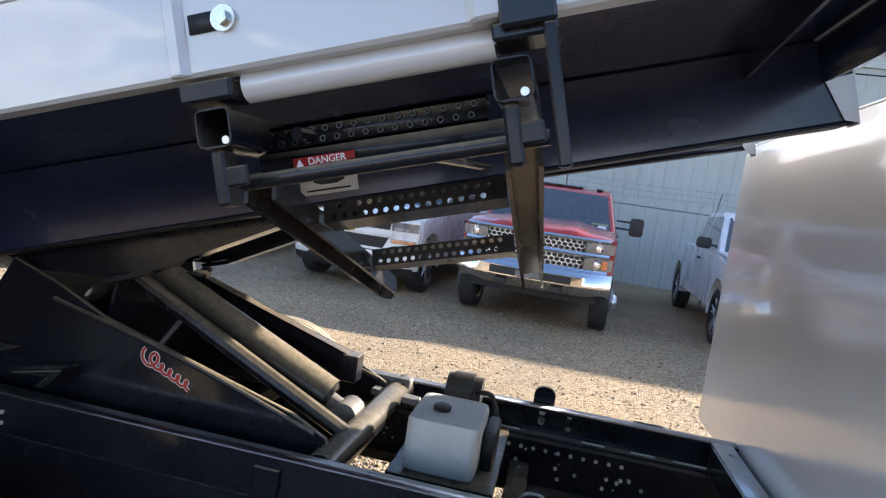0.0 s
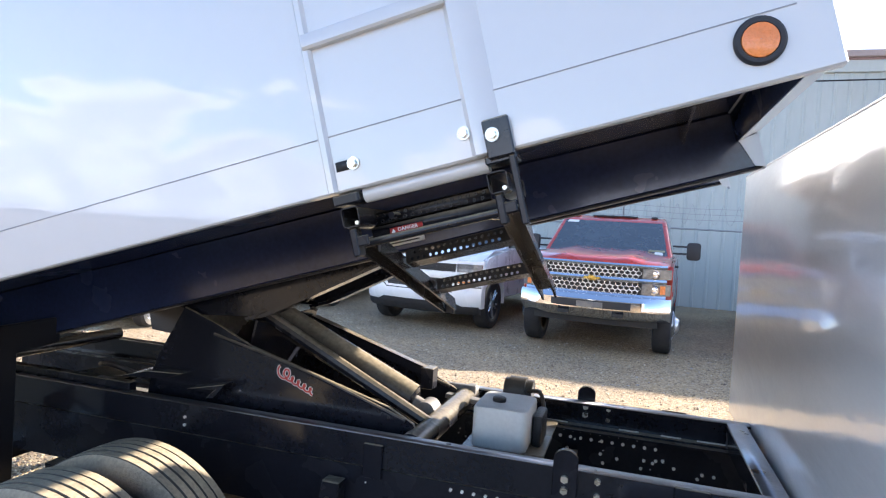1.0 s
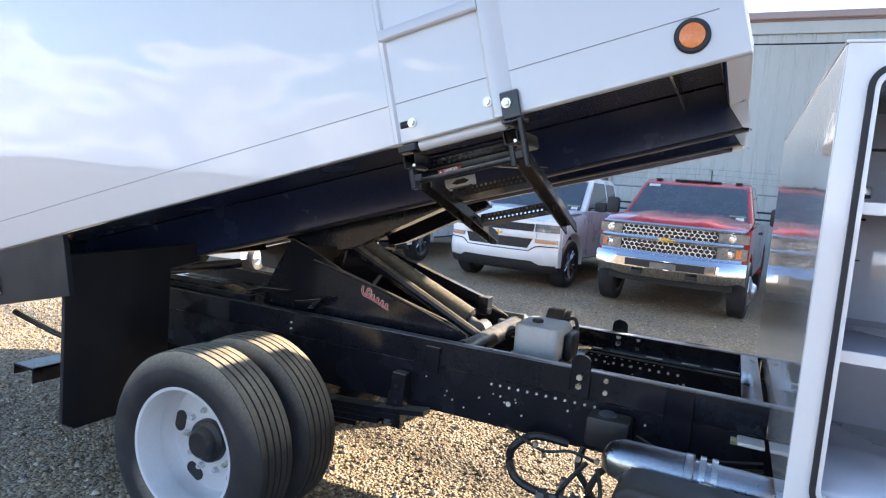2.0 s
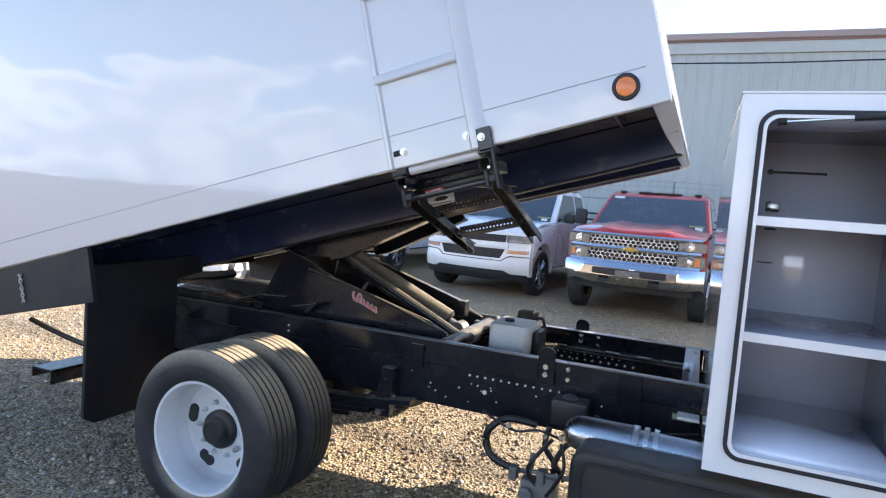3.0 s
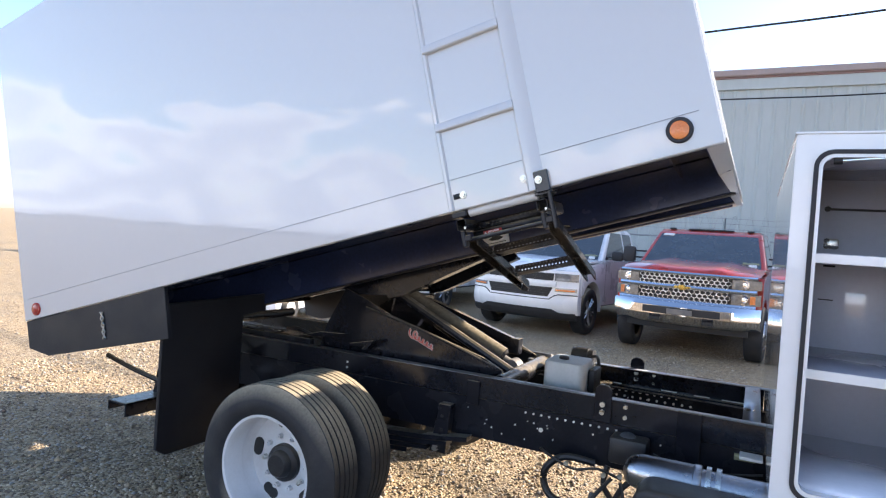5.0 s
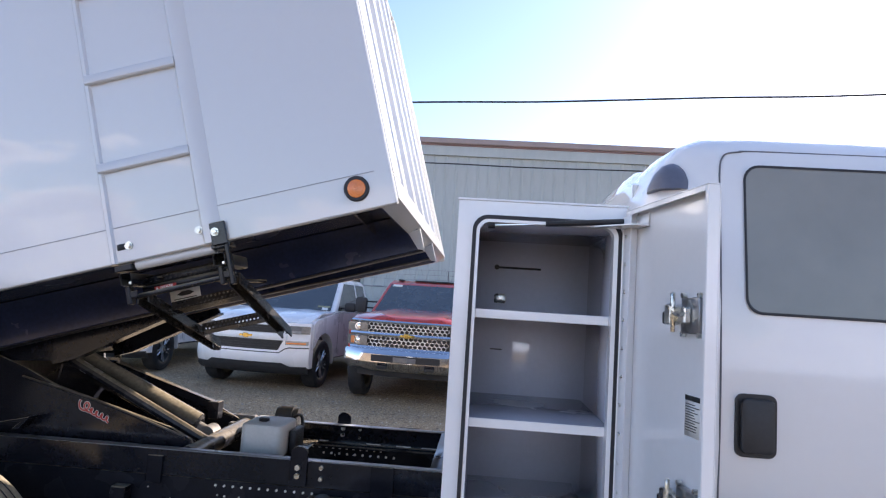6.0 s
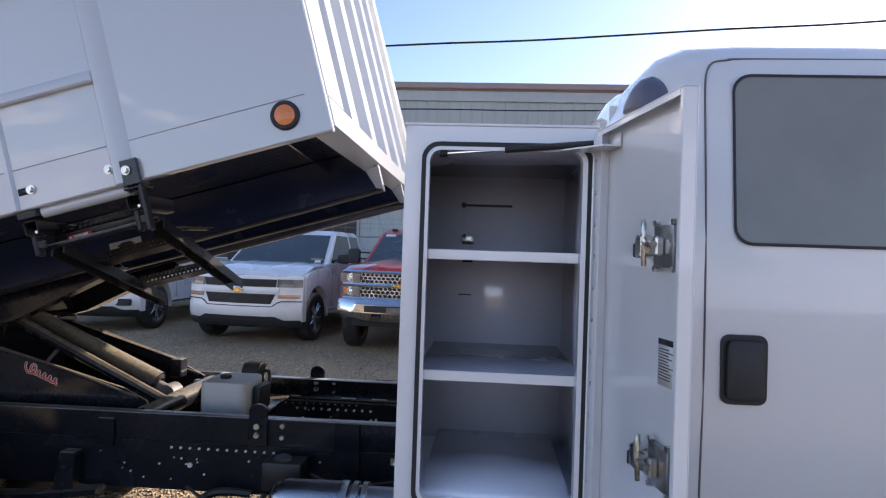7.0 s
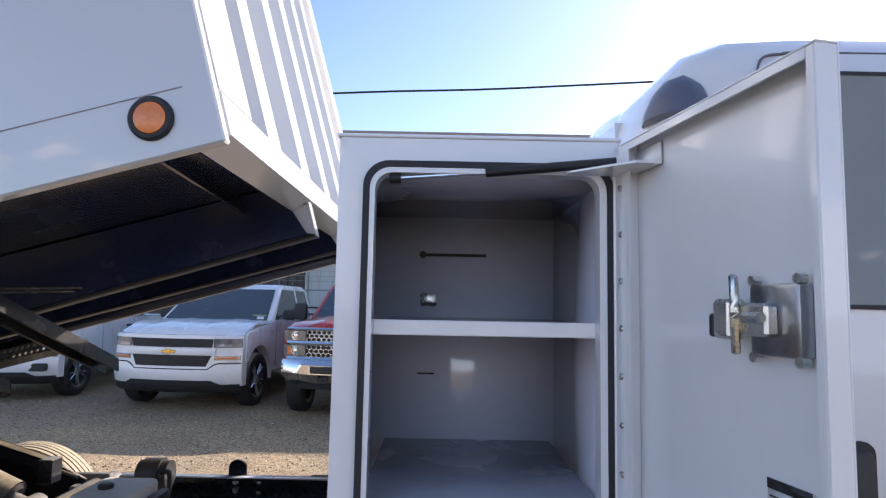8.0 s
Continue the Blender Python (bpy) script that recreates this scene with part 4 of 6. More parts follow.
    box(bm, -L, -L + 0.03, -W + 0.03, W - 0.03, 0.19, H)
    part("tailgate", bm, white_paint, bed)
    bm = B()
    prism(bm, [(-L, -W + 0.03), (0, -W + 0.03), (0, W - 0.03), (-L, W - 0.03)], H - 0.03, H - 0.002, "z")
    part("bed_roof", bm, white_paint, bed)
    # side marker lamps
    for u, mat, lab, r in ((-0.121, amber, "round amber marker lamp in a black grommet", 0.0415), (-3.578, red_lens, "round red marker lamp", 0.036)):
        bm = B()
        lathe(bm, [(r, 0), (r, 0.006), (r - 0.004, 0.010), (r * 0.74, 0.010), (r * 0.72, 0.004)], pose(u, -W, 0.073 if mat is amber else 0.052, 90, 0, 0), 32)
        part("marker_lamp", bm, gasket if mat is amber else red_lens, bed, lab)
        bm = B()
        lathe(bm, [(r * 0.74, 0.003), (r * 0.70, 0.011), (r * 0.45, 0.014), (0.0005, 0.015)], pose(u, -W, 0.073 if mat is amber else 0.052, 90, 0, 0), 32)
        part("marker_lens", bm, mat, bed)
    # pocket bolts and bracket
    for u, v, y in ((-0.890, 0.052, -W - 0.002), (-0.652, 0.052, -W - 0.002), (-0.595, 0.032, -W - 0.018)):
        bm = B()
        cyl(bm, (u, y + 0.01, v), (u, y - 0.003, v), 0.0135, 20)
        cyl(bm, (u, y, v), (u, y - 0.010, v), 0.0088, 6)
        part("hex_bolt", bm, zinc, bed)
    bm = B()
    box(bm, -0.930, -0.890, -W - 0.0022, -W + 0.002, 0.042, 0.062)
    part("bolt_slot", bm, label_black, bed)
    return bed


dump_bed()


# ---- fold-down step under the bed ----
def folding_step():
    st = new("folding_step")
    st.parent = truck
    st["label"] = "black perforated fold-down access step"
    st.matrix_local = MB
    W = 1.225
    bm = B()
    box(bm, -0.613, -0.560, -W - 0.016, -W - 0.005, -0.012, 0.064, bev=0.003)
    box(bm, -0.622, -0.560, -W - 0.004, -W + 0.05, -0.02, -0.003, bev=0.003)
    part("mount_plate", bm, black_gloss, st)
    bm = B()
    box(bm, -0.574, -0.562, -W - 0.014, -W + 0.012, -0.145, -0.0125, bev=0.002)
    part("drop_bar", bm, black_paint, st)
    bm = B()
    box(bm, -0.955, -0.895, -W + 0.002, -W + 0.05, -0.026, -0.004, bev=0.003)
    part("mount_plate", bm, black_paint, st)
    for u0 in (-0.945, -0.628):
        bm = B()
        t = 0.002
        frame_ring(bm, rounded(u0, u0 + 0.040, -0.074, -0.032, 0.008, 2), rounded(u0 + t, u0 + 0.040 - t, -0.074 + t, -0.032 - t, 0.004, 2), -W + 0.01, -1.02)
        part("slide_tube", bm, black_paint, st)
        bm = B()
        cyl(bm, (u0 + 0.030, -W + 0.05, -0.066), (u0 + 0.030, -W + 0.015, -0.066), 0.0045, 8)
        part("pin", bm, zinc, st)
        bm = B()
        box(bm, u0 + 0.006, u0 + 0.022, -W + 0.02, -W + 0.05, -0.135, -0.0742, bev=0.003)
        box(bm, u0 + 0.02, u0 + 0.045, -W + 0.022, -W + 0.03, -0.115, -0.0935, bev=0.002)
        part("pivot_bracket", bm, black_paint, st)

    def tread(a, b, z0, z1, y):
        """A dimpled tread between x a and b."""
        bm = B()
        box(bm, a, b, y, y + 0.004, z0, z1)
        box(bm, a, b, y, y + 0.045, z1 - 0.004, z1)
        box(bm, a, b, y, y + 0.045, z0, z0 + 0.004)
        part("tread", bm, black_paint, st)
        bm = B()
        lathe(bm, [(0.005, 0.0), (0.004, 0.003), (0.0025, 0.003), (0.0022, 0.001)], Matrix(), 8)
        dimple = mesh_of("dimple", bm, black_paint)
        k = 15
        for i in range(k):
            for j in range(2):
                x = a + (b - a) * (i + 0.5 + 0.25 * (j % 2)) / (k + 0.5)
                z = z0 + (z1 - z0) * (0.3 + 0.4 * j)
                o = new("dimple", dimple)
                o.parent = st
                o.matrix_local = pose(x, y, z, 90, 0, 0)
    tread(-0.918, -0.645, -0.075, -0.045, -W + 0.10)
    bm = B()
    cyl(bm, (-0.93, -W + 0.07, -0.108), (-0.58, -W + 0.07, -0.106), 0.009, 12)
    part("pivot_bar", bm, black_gloss, st)
    bm = B()
    box(bm, -0.918, -0.62, -W + 0.0915, -W + 0.0945, -0.1, -0.076)
    part("riser_plate", bm, black_paint, st)
    # DANGER plate on the front edge
    bm = B()
    box(bm, -0.875, -0.80, -W + 0.088, -W + 0.091, -0.098, -0.086)
    part("danger_label", bm, label_red, st, "red danger warning label")
    text_part("danger_lettering", "DANGER", 0.0115, label_white, st, pose(-0.833, -W + 0.087, -0.092, 90, 0, 0))
    bm = B()
    prism(bm, [(-0.871, -0.0965), (-0.862, -0.0965), (-0.8665, -0.088)], -W + 0.0865, -W + 0.088, "y")
    part("warning_triangle", bm, label_white, st)
    # information plate on the sill
    bm = B()
    box(bm, -1.155, -1.018, -0.4835, -0.4805, -0.077, -0.028)
    part("info_label", bm, label_white, st, "white information label")
    bm = B()
    prism(bm, [(-1.125, -0.048), (-1.10, -0.036), (-1.065, -0.036), (-1.045, -0.048), (-1.065, -0.056), (-1.105, -0.056)], -0.4845, -0.4837, "y")
    part("info_mark", bm, label_black, st)
    bm = B()
    box(bm, -1.14, -1.035, -0.4845, -0.4837, -0.070, -0.066)
    part("info_bar", bm, label_black, st)
    return st


folding_step()


def step_arms():
    """Arms of the folded ladder hang inward under the bed, treads between them."""
    st = new("step_ladder")
    st.parent = truck
    st["label"] = "black folded ladder with two perforated treads"
    ra, rb = Vector((1.210, -1.10, 1.525)), Vector((1.222, -0.515, 1.318))
    la, lb = Vector((0.895, -1.10, 1.442)), Vector((0.915, -0.515, 1.25))
    for a, b in ((ra, rb), (la, lb)):
        bm = B()
        d = (b - a).normalized()
        q = Matrix((Vector((d.z * 0 + math.cos(radians(ANG)), 0, math.sin(radians(ANG)))), d, Vector((math.cos(radians(ANG)), 0, math.sin(radians(ANG)))).cross(d))).transposed().to_4x4()
        m = Matrix.Translation(a) @ q
        n = (b - a).length
        box(bm, -0.022, 0.022, 0, n, 0.010, 0.018, m=m, bev=0.002)
        box(bm, -0.022, -0.016, 0, n, -0.022, 0.012, m=m)
        box(bm, 0.016, 0.022, 0, n, -0.022, 0.012, m=m)
        part("ladder_arm", bm, black_paint, st, "black flat-bar ladder arm")
    for t, up in ((0.26, 0.018), (0.68, 0.015)):
        a, b = la.lerp(lb, t) + Vector((0.02, 0, up)), ra.lerp(rb, t) + Vector((-0.02, 0, up))
        d = (b - a).normalized()
        yax = Vector((0, 1, -0.27)).normalized()
        zax = d.cross(yax).normalized()
        m = Matrix.Translation(a) @ Matrix((d, yax, zax)).transposed().to_4x4()
        n = (b - a).length
        bm = B()
        h = 0.016
        box(bm, 0.002, n - 0.01, 0.0, 0.05, h - 0.003, h, m=m)
        box(bm, 0.002, n - 0.01, 0.0, 0.05, -h, -h + 0.003, m=m)
        # the web is pierced by two rows of round holes
        k, c = 15, (n - 0.03) / 16.0
        for j in (0, 1):
            z, left = (j - 0.5) * h, 0.010 + 0.5 * c * j
            for e0, e1 in ((0.002, left), (left + k * c, n - 0.01)):
                box(bm, e0, e1, -0.0015, 0.0015, z - h / 2, z + h / 2, m=m)
            for i in range(k):
                x = left + (i + 0.5) * c
                rim = [(x + p * c / 2, z + q * h / 2) for p, q in ((1, 0), (1, 1), (0, 1), (-1, 1), (-1, 0), (-1, -1), (0, -1), (1, -1))]
                hole = [(x + 0.0045 * math.cos(radians(45 * q)), z + 0.0045 * math.sin(radians(45 * q))) for q in range(8)]
                frame_ring(bm, rim, hole, -0.0015, 0.0015, m)
        part("ladder_tread", bm, black_paint, st, "black tread pierced by two rows of holes", smooth=False)
    bm = B()
    box(bm, lb.x - 0.012, lb.x + 0.016, lb.y - 0.006, lb.y + 0.015, lb.z - 0.028, lb.z + 0.012, bev=0.003)
    part("ladder_foot", bm, black_paint, st)


step_arms()


def rear_bits():
    bm = B()
    prism(bm, [(-1.18, 0.29), (-1.18, 1.02), (-0.46, 1.04), (-0.46, 0.94), (-0.64, 0.92), (-0.64, 0.31), (-0.70, 0.25), (-1.12, 0.25)], -0.735, -0.715, "x", bev=0.004)
    part("mud_flap", bm, flap_rubber, truck, "large black rubber mud flap")
    bm = B()
    prism(bm, [(1.18, 0.28), (1.18, 0.96), (0.64, 0.96), (0.64, 0.25)], -0.735, -0.715, "x", bev=0.004)
    part("mud_flap", bm, flap_rubber, truck)
    bm = B()
    box(bm, -1.28, -1.13, -1.05, 1.05, 0.405, 0.42, bev=0.003)
    box(bm, -1.14, -1.13, -1.05, 1.05, 0.345, 0.42, bev=0.002)
    box(bm, -1.28, -1.27, -1.05, 1.05, 0.365, 0.42, bev=0.002)
    part("rear_bumper", bm, black_paint, truck, "black channel rear underride bumper")
    for s in (-1, 1):
        bm = B()
        prism(bm, [(-1.25, 0.405), (-1.13, 0.405), (-1.05, 0.56), (-1.05, 0.65), (-1.22, 0.56)], s * 0.78 - 0.01, s * 0.78 + 0.01, "y", bev=0.003)
        part("bumper_bracket", bm, black_paint, truck)
    bm = B()
    tube(bm, [(-1.45, -0.95, 0.63), (-1.25, -0.9, 0.56), (-1.0, -0.85, 0.50)], 0.014, 8)
    part("bumper_brace", bm, black_paint, truck)
    # muffler, tank and hoses
    bm = B()
    lathe(bm, [(0.0005, 0), (0.036, 0.008), (0.058, 0.03), (0.069, 0.07), (0.071, 0.26), (0.074, 0.262), (0.074, 0.285), (0.071, 0.29)], pose(1.46, -0.74, 0.575, 0, 90, 0), 32)
    mf = part("exhaust_canister", bm, steel, truck, "bright steel exhaust canister")
    bm = B()
    cyl(bm, (1.75, -0.74, 0.575), (2.7, -0.74, 0.575), 0.06, 28)
    part("exhaust_pipe", bm, steel, mf)
    bm = B()
    for x in (1.765, 1.80):
        cyl(bm, (x, -0.74, 0.575), (x + 0.018, -0.74, 0.575), 0.074, 28)
    box(bm, 1.77, 1.815, -0.835, -0.805, 0.55, 0.60, bev=0.004)
    part("band_clamp", bm, zinc, mf)
    bm = B()
    prism(bm, rounded(1.54, 2.75, 0.17, 0.61, 0.06, 6), -1.02, -0.84, "y", bev=0.02, seg=3)
    tk = part("side_tank", bm, black_plastic, truck, "black moulded plastic side tank")
    bm = B()
    frame_ring(bm, rounded(1.57, 2.72, 0.20, 0.58, 0.05, 6), rounded(1.585, 2.705, 0.215, 0.565, 0.04, 6), -1.028, -1.018)
    part("tank_rib", bm, black_plastic, tk)
    hoses = (((1.27, -0.47, 0.575), (1.14, -0.50, 0.585), (1.065, -0.52, 0.53), (1.055, -0.52, 0.46), (1.10, -0.53, 0.40), (1.22, -0.53, 0.37)),
             ((1.33, -0.48, 0.58), (1.32, -0.50, 0.50), (1.36, -0.50, 0.44), (1.42, -0.5, 0.36)),
             ((1.46, -0.48, 0.56), (1.40, -0.50, 0.50), (1.37, -0.52, 0.42), (1.38, -0.5, 0.34)))
    for i, h in enumerate(hoses):
        bm = B()
        tube(bm, [(x + 0.02, y, z - 0.10) for x, y, z in h], 0.017 - 0.004 * min(i, 1), 8)
        part("fuel_hose", bm, black_plastic, truck, "black rubber hose hanging below the rail")
    more = (((1.02, -0.50, 0.60), (1.10, -0.55, 0.585), (1.20, -0.56, 0.56), (1.30, -0.55, 0.58), (1.40, -0.53, 0.55)),
            ((1.36, -0.54, 0.55), (1.30, -0.58, 0.47), (1.27, -0.58, 0.40), (1.32, -0.57, 0.33)),
            ((1.20, -0.53, 0.37), (1.29, -0.56, 0.395), (1.38, -0.57, 0.40), (1.47, -0.58, 0.41)),
            ((1.40, -0.55, 0.54), (1.43, -0.60, 0.46), (1.40, -0.60, 0.38), (1.36, -0.58, 0.31)))
    for i, h in enumerate(more):
        bm = B()
        tube(bm, [(x + 0.02, y, z - 0.10) for x, y, z in h], (0.006, 0.009, 0.011, 0.008)[i], 8)
        part("brake_line", bm, black_plastic if i != 2 else dusty_steel, truck)
    for x, z in ((1.225, 0.275), (1.35, 0.285), (1.39, 0.26)):
        bm = B()
        box(bm, x - 0.018, x + 0.018, -0.59, -0.54, z - 0.03, z + 0.03, bev=0.004)
        part("hose_clip", bm, dusty_steel, truck)
    for x, z in ((1.185, 0.48), (1.35, 0.465), (1.42, 0.475)):
        bm = B()
        cyl(bm, (x, -0.575, z), (x, -0.56, z), 0.011, 6)
        part("hex_bolt", bm, zinc, truck)
    bm = B()
    cyl(bm, (1.30, -0.53, 0.36), (1.28, -0.53, 0.23), 0.014, 10)
    box(bm, 1.26, 1.42, -0.58, -0.50, 0.17, 0.26, bev=0.012, seg=2)
    cyl(bm, (1.29, -0.56, 0.20), (1.29, -0.60, 0.20), 0.03, 14)
    part("valve_block", bm, dusty_steel, truck)
    bm = B()
    box(bm, 1.36, 1.52, -0.56, -0.445, 0.52, 0.635, bev=0.015, seg=2)
    vb = part("module_box", bm, black_plastic, truck)
    bm = B()
    lathe(bm, [(0.0005, 0.006), (0.03, 0.006), (0.034, 0.002), (0.034, 0)], pose(1.43, -0.505, 0.635, 12, 0, 0), 24)
    part("module_cap", bm, steel, vb)
    bm = B()
    tube(bm, [(1.54, -0.50, 0.58), (1.66, -0.52, 0.55), (1.80, -0.50, 0.555), (1.96, -0.48, 0.58)], 0.005, 6)
    tube(bm, [(1.54, -0.52, 0.55), (1.60, -0.60, 0.54), (1.72, -0.62, 0.55), (1.96, -0.50, 0.56)], 0.007, 6)
    part("wiring", bm, black_plastic, truck)
    bm = B()
    box(bm, 1.87, 1.955, -0.53, -0.445, 0.64, 0.652, bev=0.003)
    part("box_bracket", bm, label_white, truck)
    bm = B()
    box(bm, 1.85, 1.93, -0.448, -0.4335, 0.612, 0.637)
    part("warning_tag", bm, label_yellow, truck, "yellow warning tag")


rear_bits()


# ---- cross toolbox with its open door ----
def toolbox():
    bx = new("cross_toolbox")
    bx.parent = truck
    bx["label"] = "tall white cross-body toolbox with its side door open"
    x0, x1, yf, z0, z1 = 1.961, 2.512, -1.132, 0.682, 1.832
    op = rounded(2.032, 2.472, 0.755, 1.765, 0.035, 6)
    # front sheet with a rounded opening
    bm = B()
    outer = []
    corners = [(x1, z1), (x0, z1), (x0, z0), (x1, z0)]
    k = len(op) // 4
    for c in corners:
        outer += [c] * k
    frame_ring(bm, [(p + 0.0004 * (i % k), q) for i, (p, q) in enumerate(outer)], op, yf, yf + 0.012)
    bmesh.ops.remove_doubles(bm, verts=bm.verts, dist=0.00001)
    part("front_sheet", bm, box_paint, bx, smooth=False)
    bm = B()
    frame_ring(bm, rounded(2.012, 2.497, 0.732, 1.785, 0.05, 8), rounded(2.0245, 2.4845, 0.7445, 1.7725, 0.04, 8), yf - 0.012, yf - 0.0005)
    part("door_gasket", bm, gasket, bx, "dark rubber door gasket")
    bm = B()
    frame_ring(bm, rounded(2.025, 2.484, 0.745, 1.772, 0.04, 6), rounded(2.035, 2.470, 0.757, 1.762, 0.033, 6), yf - 0.010, yf + 0.03)
    part("opening_flange", bm, box_paint, bx)
    bm = B()
    prism(bm, [(x0, yf + 0.0125), (x0 + 0.004, yf + 0.0125), (x0 + 0.004, 0.97), (x0, 0.97)], z0, z1, "z")
    part("rear_wall", bm, wavy_paint, bx, "glossy wavy white rear wall of the box")
    bm = B()
    box(bm, x1 - 0.004, x1, yf + 0.0125, 0.97, z0, z1)
    part("front_wall", bm, box_paint, bx)
    bm = B()
    prism(bm, [(x0 - 0.003, yf - 0.004), (x1 + 0.003, yf - 0.004), (x1 + 0.003, 0.975), (x0 - 0.003, 0.975)], z1 + 0.0005, z1 + 0.008, "z", bev=0.002)
    part("box_top", bm, box_paint, bx)
    bm = B()
    box(bm, x0 + 0.005, x1 - 0.005, yf + 0.0125, 0.97, z0, z0 + 0.055)
    part("box_floor", bm, interior_paint, bx)
    bm = B()
    box(bm, x0 + 0.005, x1 - 0.005, -0.46, -0.45, z0 + 0.06, z1 - 0.002)
    part("back_panel", bm, interior_paint, bx, "shaded glossy inner back panel")
    bm = B()
    box(bm, x0 + 0.005, x0 + 0.009, yf + 0.02, -0.462, z0 + 0.06, z1 - 0.002)
    part("inner_side", bm, interior_paint, bx)
    bm = B()
    box(bm, x1 - 0.009, x1 - 0.005, yf + 0.02, -0.462, z0 + 0.06, z1 - 0.002)
    part("inner_side", bm, interior_paint, bx)
    # the ceiling takes the darkened shelf tone in place of shade
    bm = B()
    box(bm, x0 + 0.01, x1 - 0.01, yf + 0.02, -0.462, z1 - 0.06, z1 - 0.05)
    part("inner_top", bm, shelf_shade, bx)
    bm = B()
    box(bm, 2.035, 2.468, yf + 0.03, -0.465, 0.745, 0.775)
    part("bottom_pan", bm, interior_paint, bx)
    for z in (1.477, 1.123):
        bm = B()
        box(bm, 2.010, 2.490, yf + 0.04, -0.465, z - 0.012, z - 0.004)
        sh = part("shelf", bm, shelf_shade, bx, "sheet-metal shelf, shade put into its grey, with folded white front lip")
        bm = B()
        box(bm, 2.034, 2.471, yf + 0.028, yf + 0.036, z - 0.030, z, bev=0.002)
        part("shelf_lip", bm, box_paint, bx)
    # slot, latch eye and plate on the back panel
    bm = B()
    box(bm, 2.11, 2.30, -0.464, -0.4605, 1.655, 1.664)
    cyl(bm, (2.11, -0.4645, 1.66), (2.11, -0.4605, 1.66), 0.011, 12)
    part("panel_slot", bm, label_black, bx)
    bm = B()
    box(bm, 2.105, 2.155, -0.470, -0.4605, 1.505, 1.545, bev=0.008, seg=2)
    part("inner_latch", bm, zinc, bx)
    bm = B()
    box(bm, 2.11, 2.15, -0.464, -0.4605, 1.435, 1.442)
    part("panel_mark", bm, label_black, bx)
    bm = B()
    box(bm, 2.10, 2.15, -0.464, -0.4605, 1.305, 1.309)
    part("panel_mark", bm, label_black, bx)
    # gas strut across the top
    bm = B()
    cyl(bm, (2.075, yf + 0.004, 1.753), (2.26, yf - 0.005, 1.766), 0.004, 10)
    part("strut_rod", bm, chrome, bx)
    bm = B()
    cyl(bm, (2.25, yf - 0.004, 1.7655), (2.49, yf - 0.055, 1.779), 0.0095, 14)
    part("gas_strut", bm, black_plastic, bx, "black gas strut")
    bm = B()
    cyl(bm, (2.062, yf + 0.004, 1.7525), (2.084, yf + 0.004, 1.7535), 0.011, 12)
    part("strut_end", bm, black_plastic, bx)
    # door: a pan hinged at the front edge and swung outwards
    dm = pose(2.533, -1.150, 0, 0, 0, -90 + 10.5)       # local x runs along the door from the hinge, -y faces the opening side
    w, t, dz0, dz1 = 0.49, 0.030, 0.70, 1.820

    def on_door(name, bm, mat, label=""):
        o = part(name, bm, mat, bx, label)
        o.matrix_local = dm
        return o
    bm = B()
    box(bm, 0.0, w, 0.0, 0.003, dz0, dz1, bev=0.001)
    on_door("door_skin", bm, box_paint, "open white pan-shaped toolbox door, latches inside")
    for a, b, c, d, e, f in ((0.0, w, -t, -0.0002, dz1 - 0.003, dz1), (0.0, w, -t, -0.0002, dz0, dz0 + 0.003), (w - 0.003, w, -t, -0.0002, dz0 + 0.0035, dz1 - 0.0035), (0.0, 0.02, -t, -0.0002, dz0 + 0.0035, dz1 - 0.0035), (w - 0.016, w - 0.0035, -t, -t + 0.003, dz0 + 0.004, dz1 - 0.004), (0.021, w - 0.017, -t, -t + 0.003, dz1 - 0.018, dz1 - 0.0035)):
        bm = B()
        box(bm, a, b, c, d, e, f, bev=0.001)
        on_door("door_flange", bm, box_paint)
    bm = B()
    box(bm, -0.012, 0.045, -t - 0.003, -t - 0.0002, dz0 + 0.01, dz1 - 0.02)
    cyl(bm, (-0.014, -t, dz0 + 0.01), (-0.014, -t, dz1 - 0.02), 0.006, 10)
    on_door("piano_hinge", bm, box_paint)
    for i in range(12):
        bm = B()
        lathe(bm, [(0.0065, 0), (0.0055, 0.003), (0.0005, 0.0045)], pose(0.012, -t - 0.003, 1.733 - 0.0878 * i, 90, 0, 0), 12)
        on_door("rivet", bm, zinc)
    for z in (1.495, 1.02):
        bm = B()
        box(bm, 0.352, 0.444, -0.022, -0.0005, z - 0.047, z + 0.045, bev=0.006, seg=2)
        on_door("latch_tray", bm, steel, "stamped steel paddle latch tray")
        bm = B()
        box(bm, 0.305, 0.342, -0.045, -0.015, z - 0.028, z + 0.026, bev=0.005)
        box(bm, 0.335, 0.41, -0.042, -0.0225, z - 0.022, z + 0.020, bev=0.004)
        tube(bm, [(0.352, -0.042, z - 0.045), (0.358, -0.047, z), (0.356, -0.046, z + 0.045), (0.352, -0.044, z + 0.055)], 0.006, 8)
        cyl(bm, (0.38, -0.049, z + 0.002), (0.41, -0.049, z + 0.002), 0.007, 10)
        on_door("latch_lever", bm, zinc, "zinc-plated rotary latch mechanism")
        bm = B()
        box(bm, 0.298, 0.309, -0.046, -0.016, z - 0.026, z + 0.006, bev=0.003)
        on_door("latch_bumper", bm, black_plastic)
        for dx in (0.357, 0.439):
            for dzz in (-0.050, 0.050):
                bm = B()
                cyl(bm, (dx, -0.010, z + dzz), (dx, -0.022, z + dzz), 0.007, 8)
                on_door("latch_screw", bm, zinc)
    bm = B()
    box(bm, 0.355, 0.432, -0.0035, -0.0008, 1.190, 1.292)
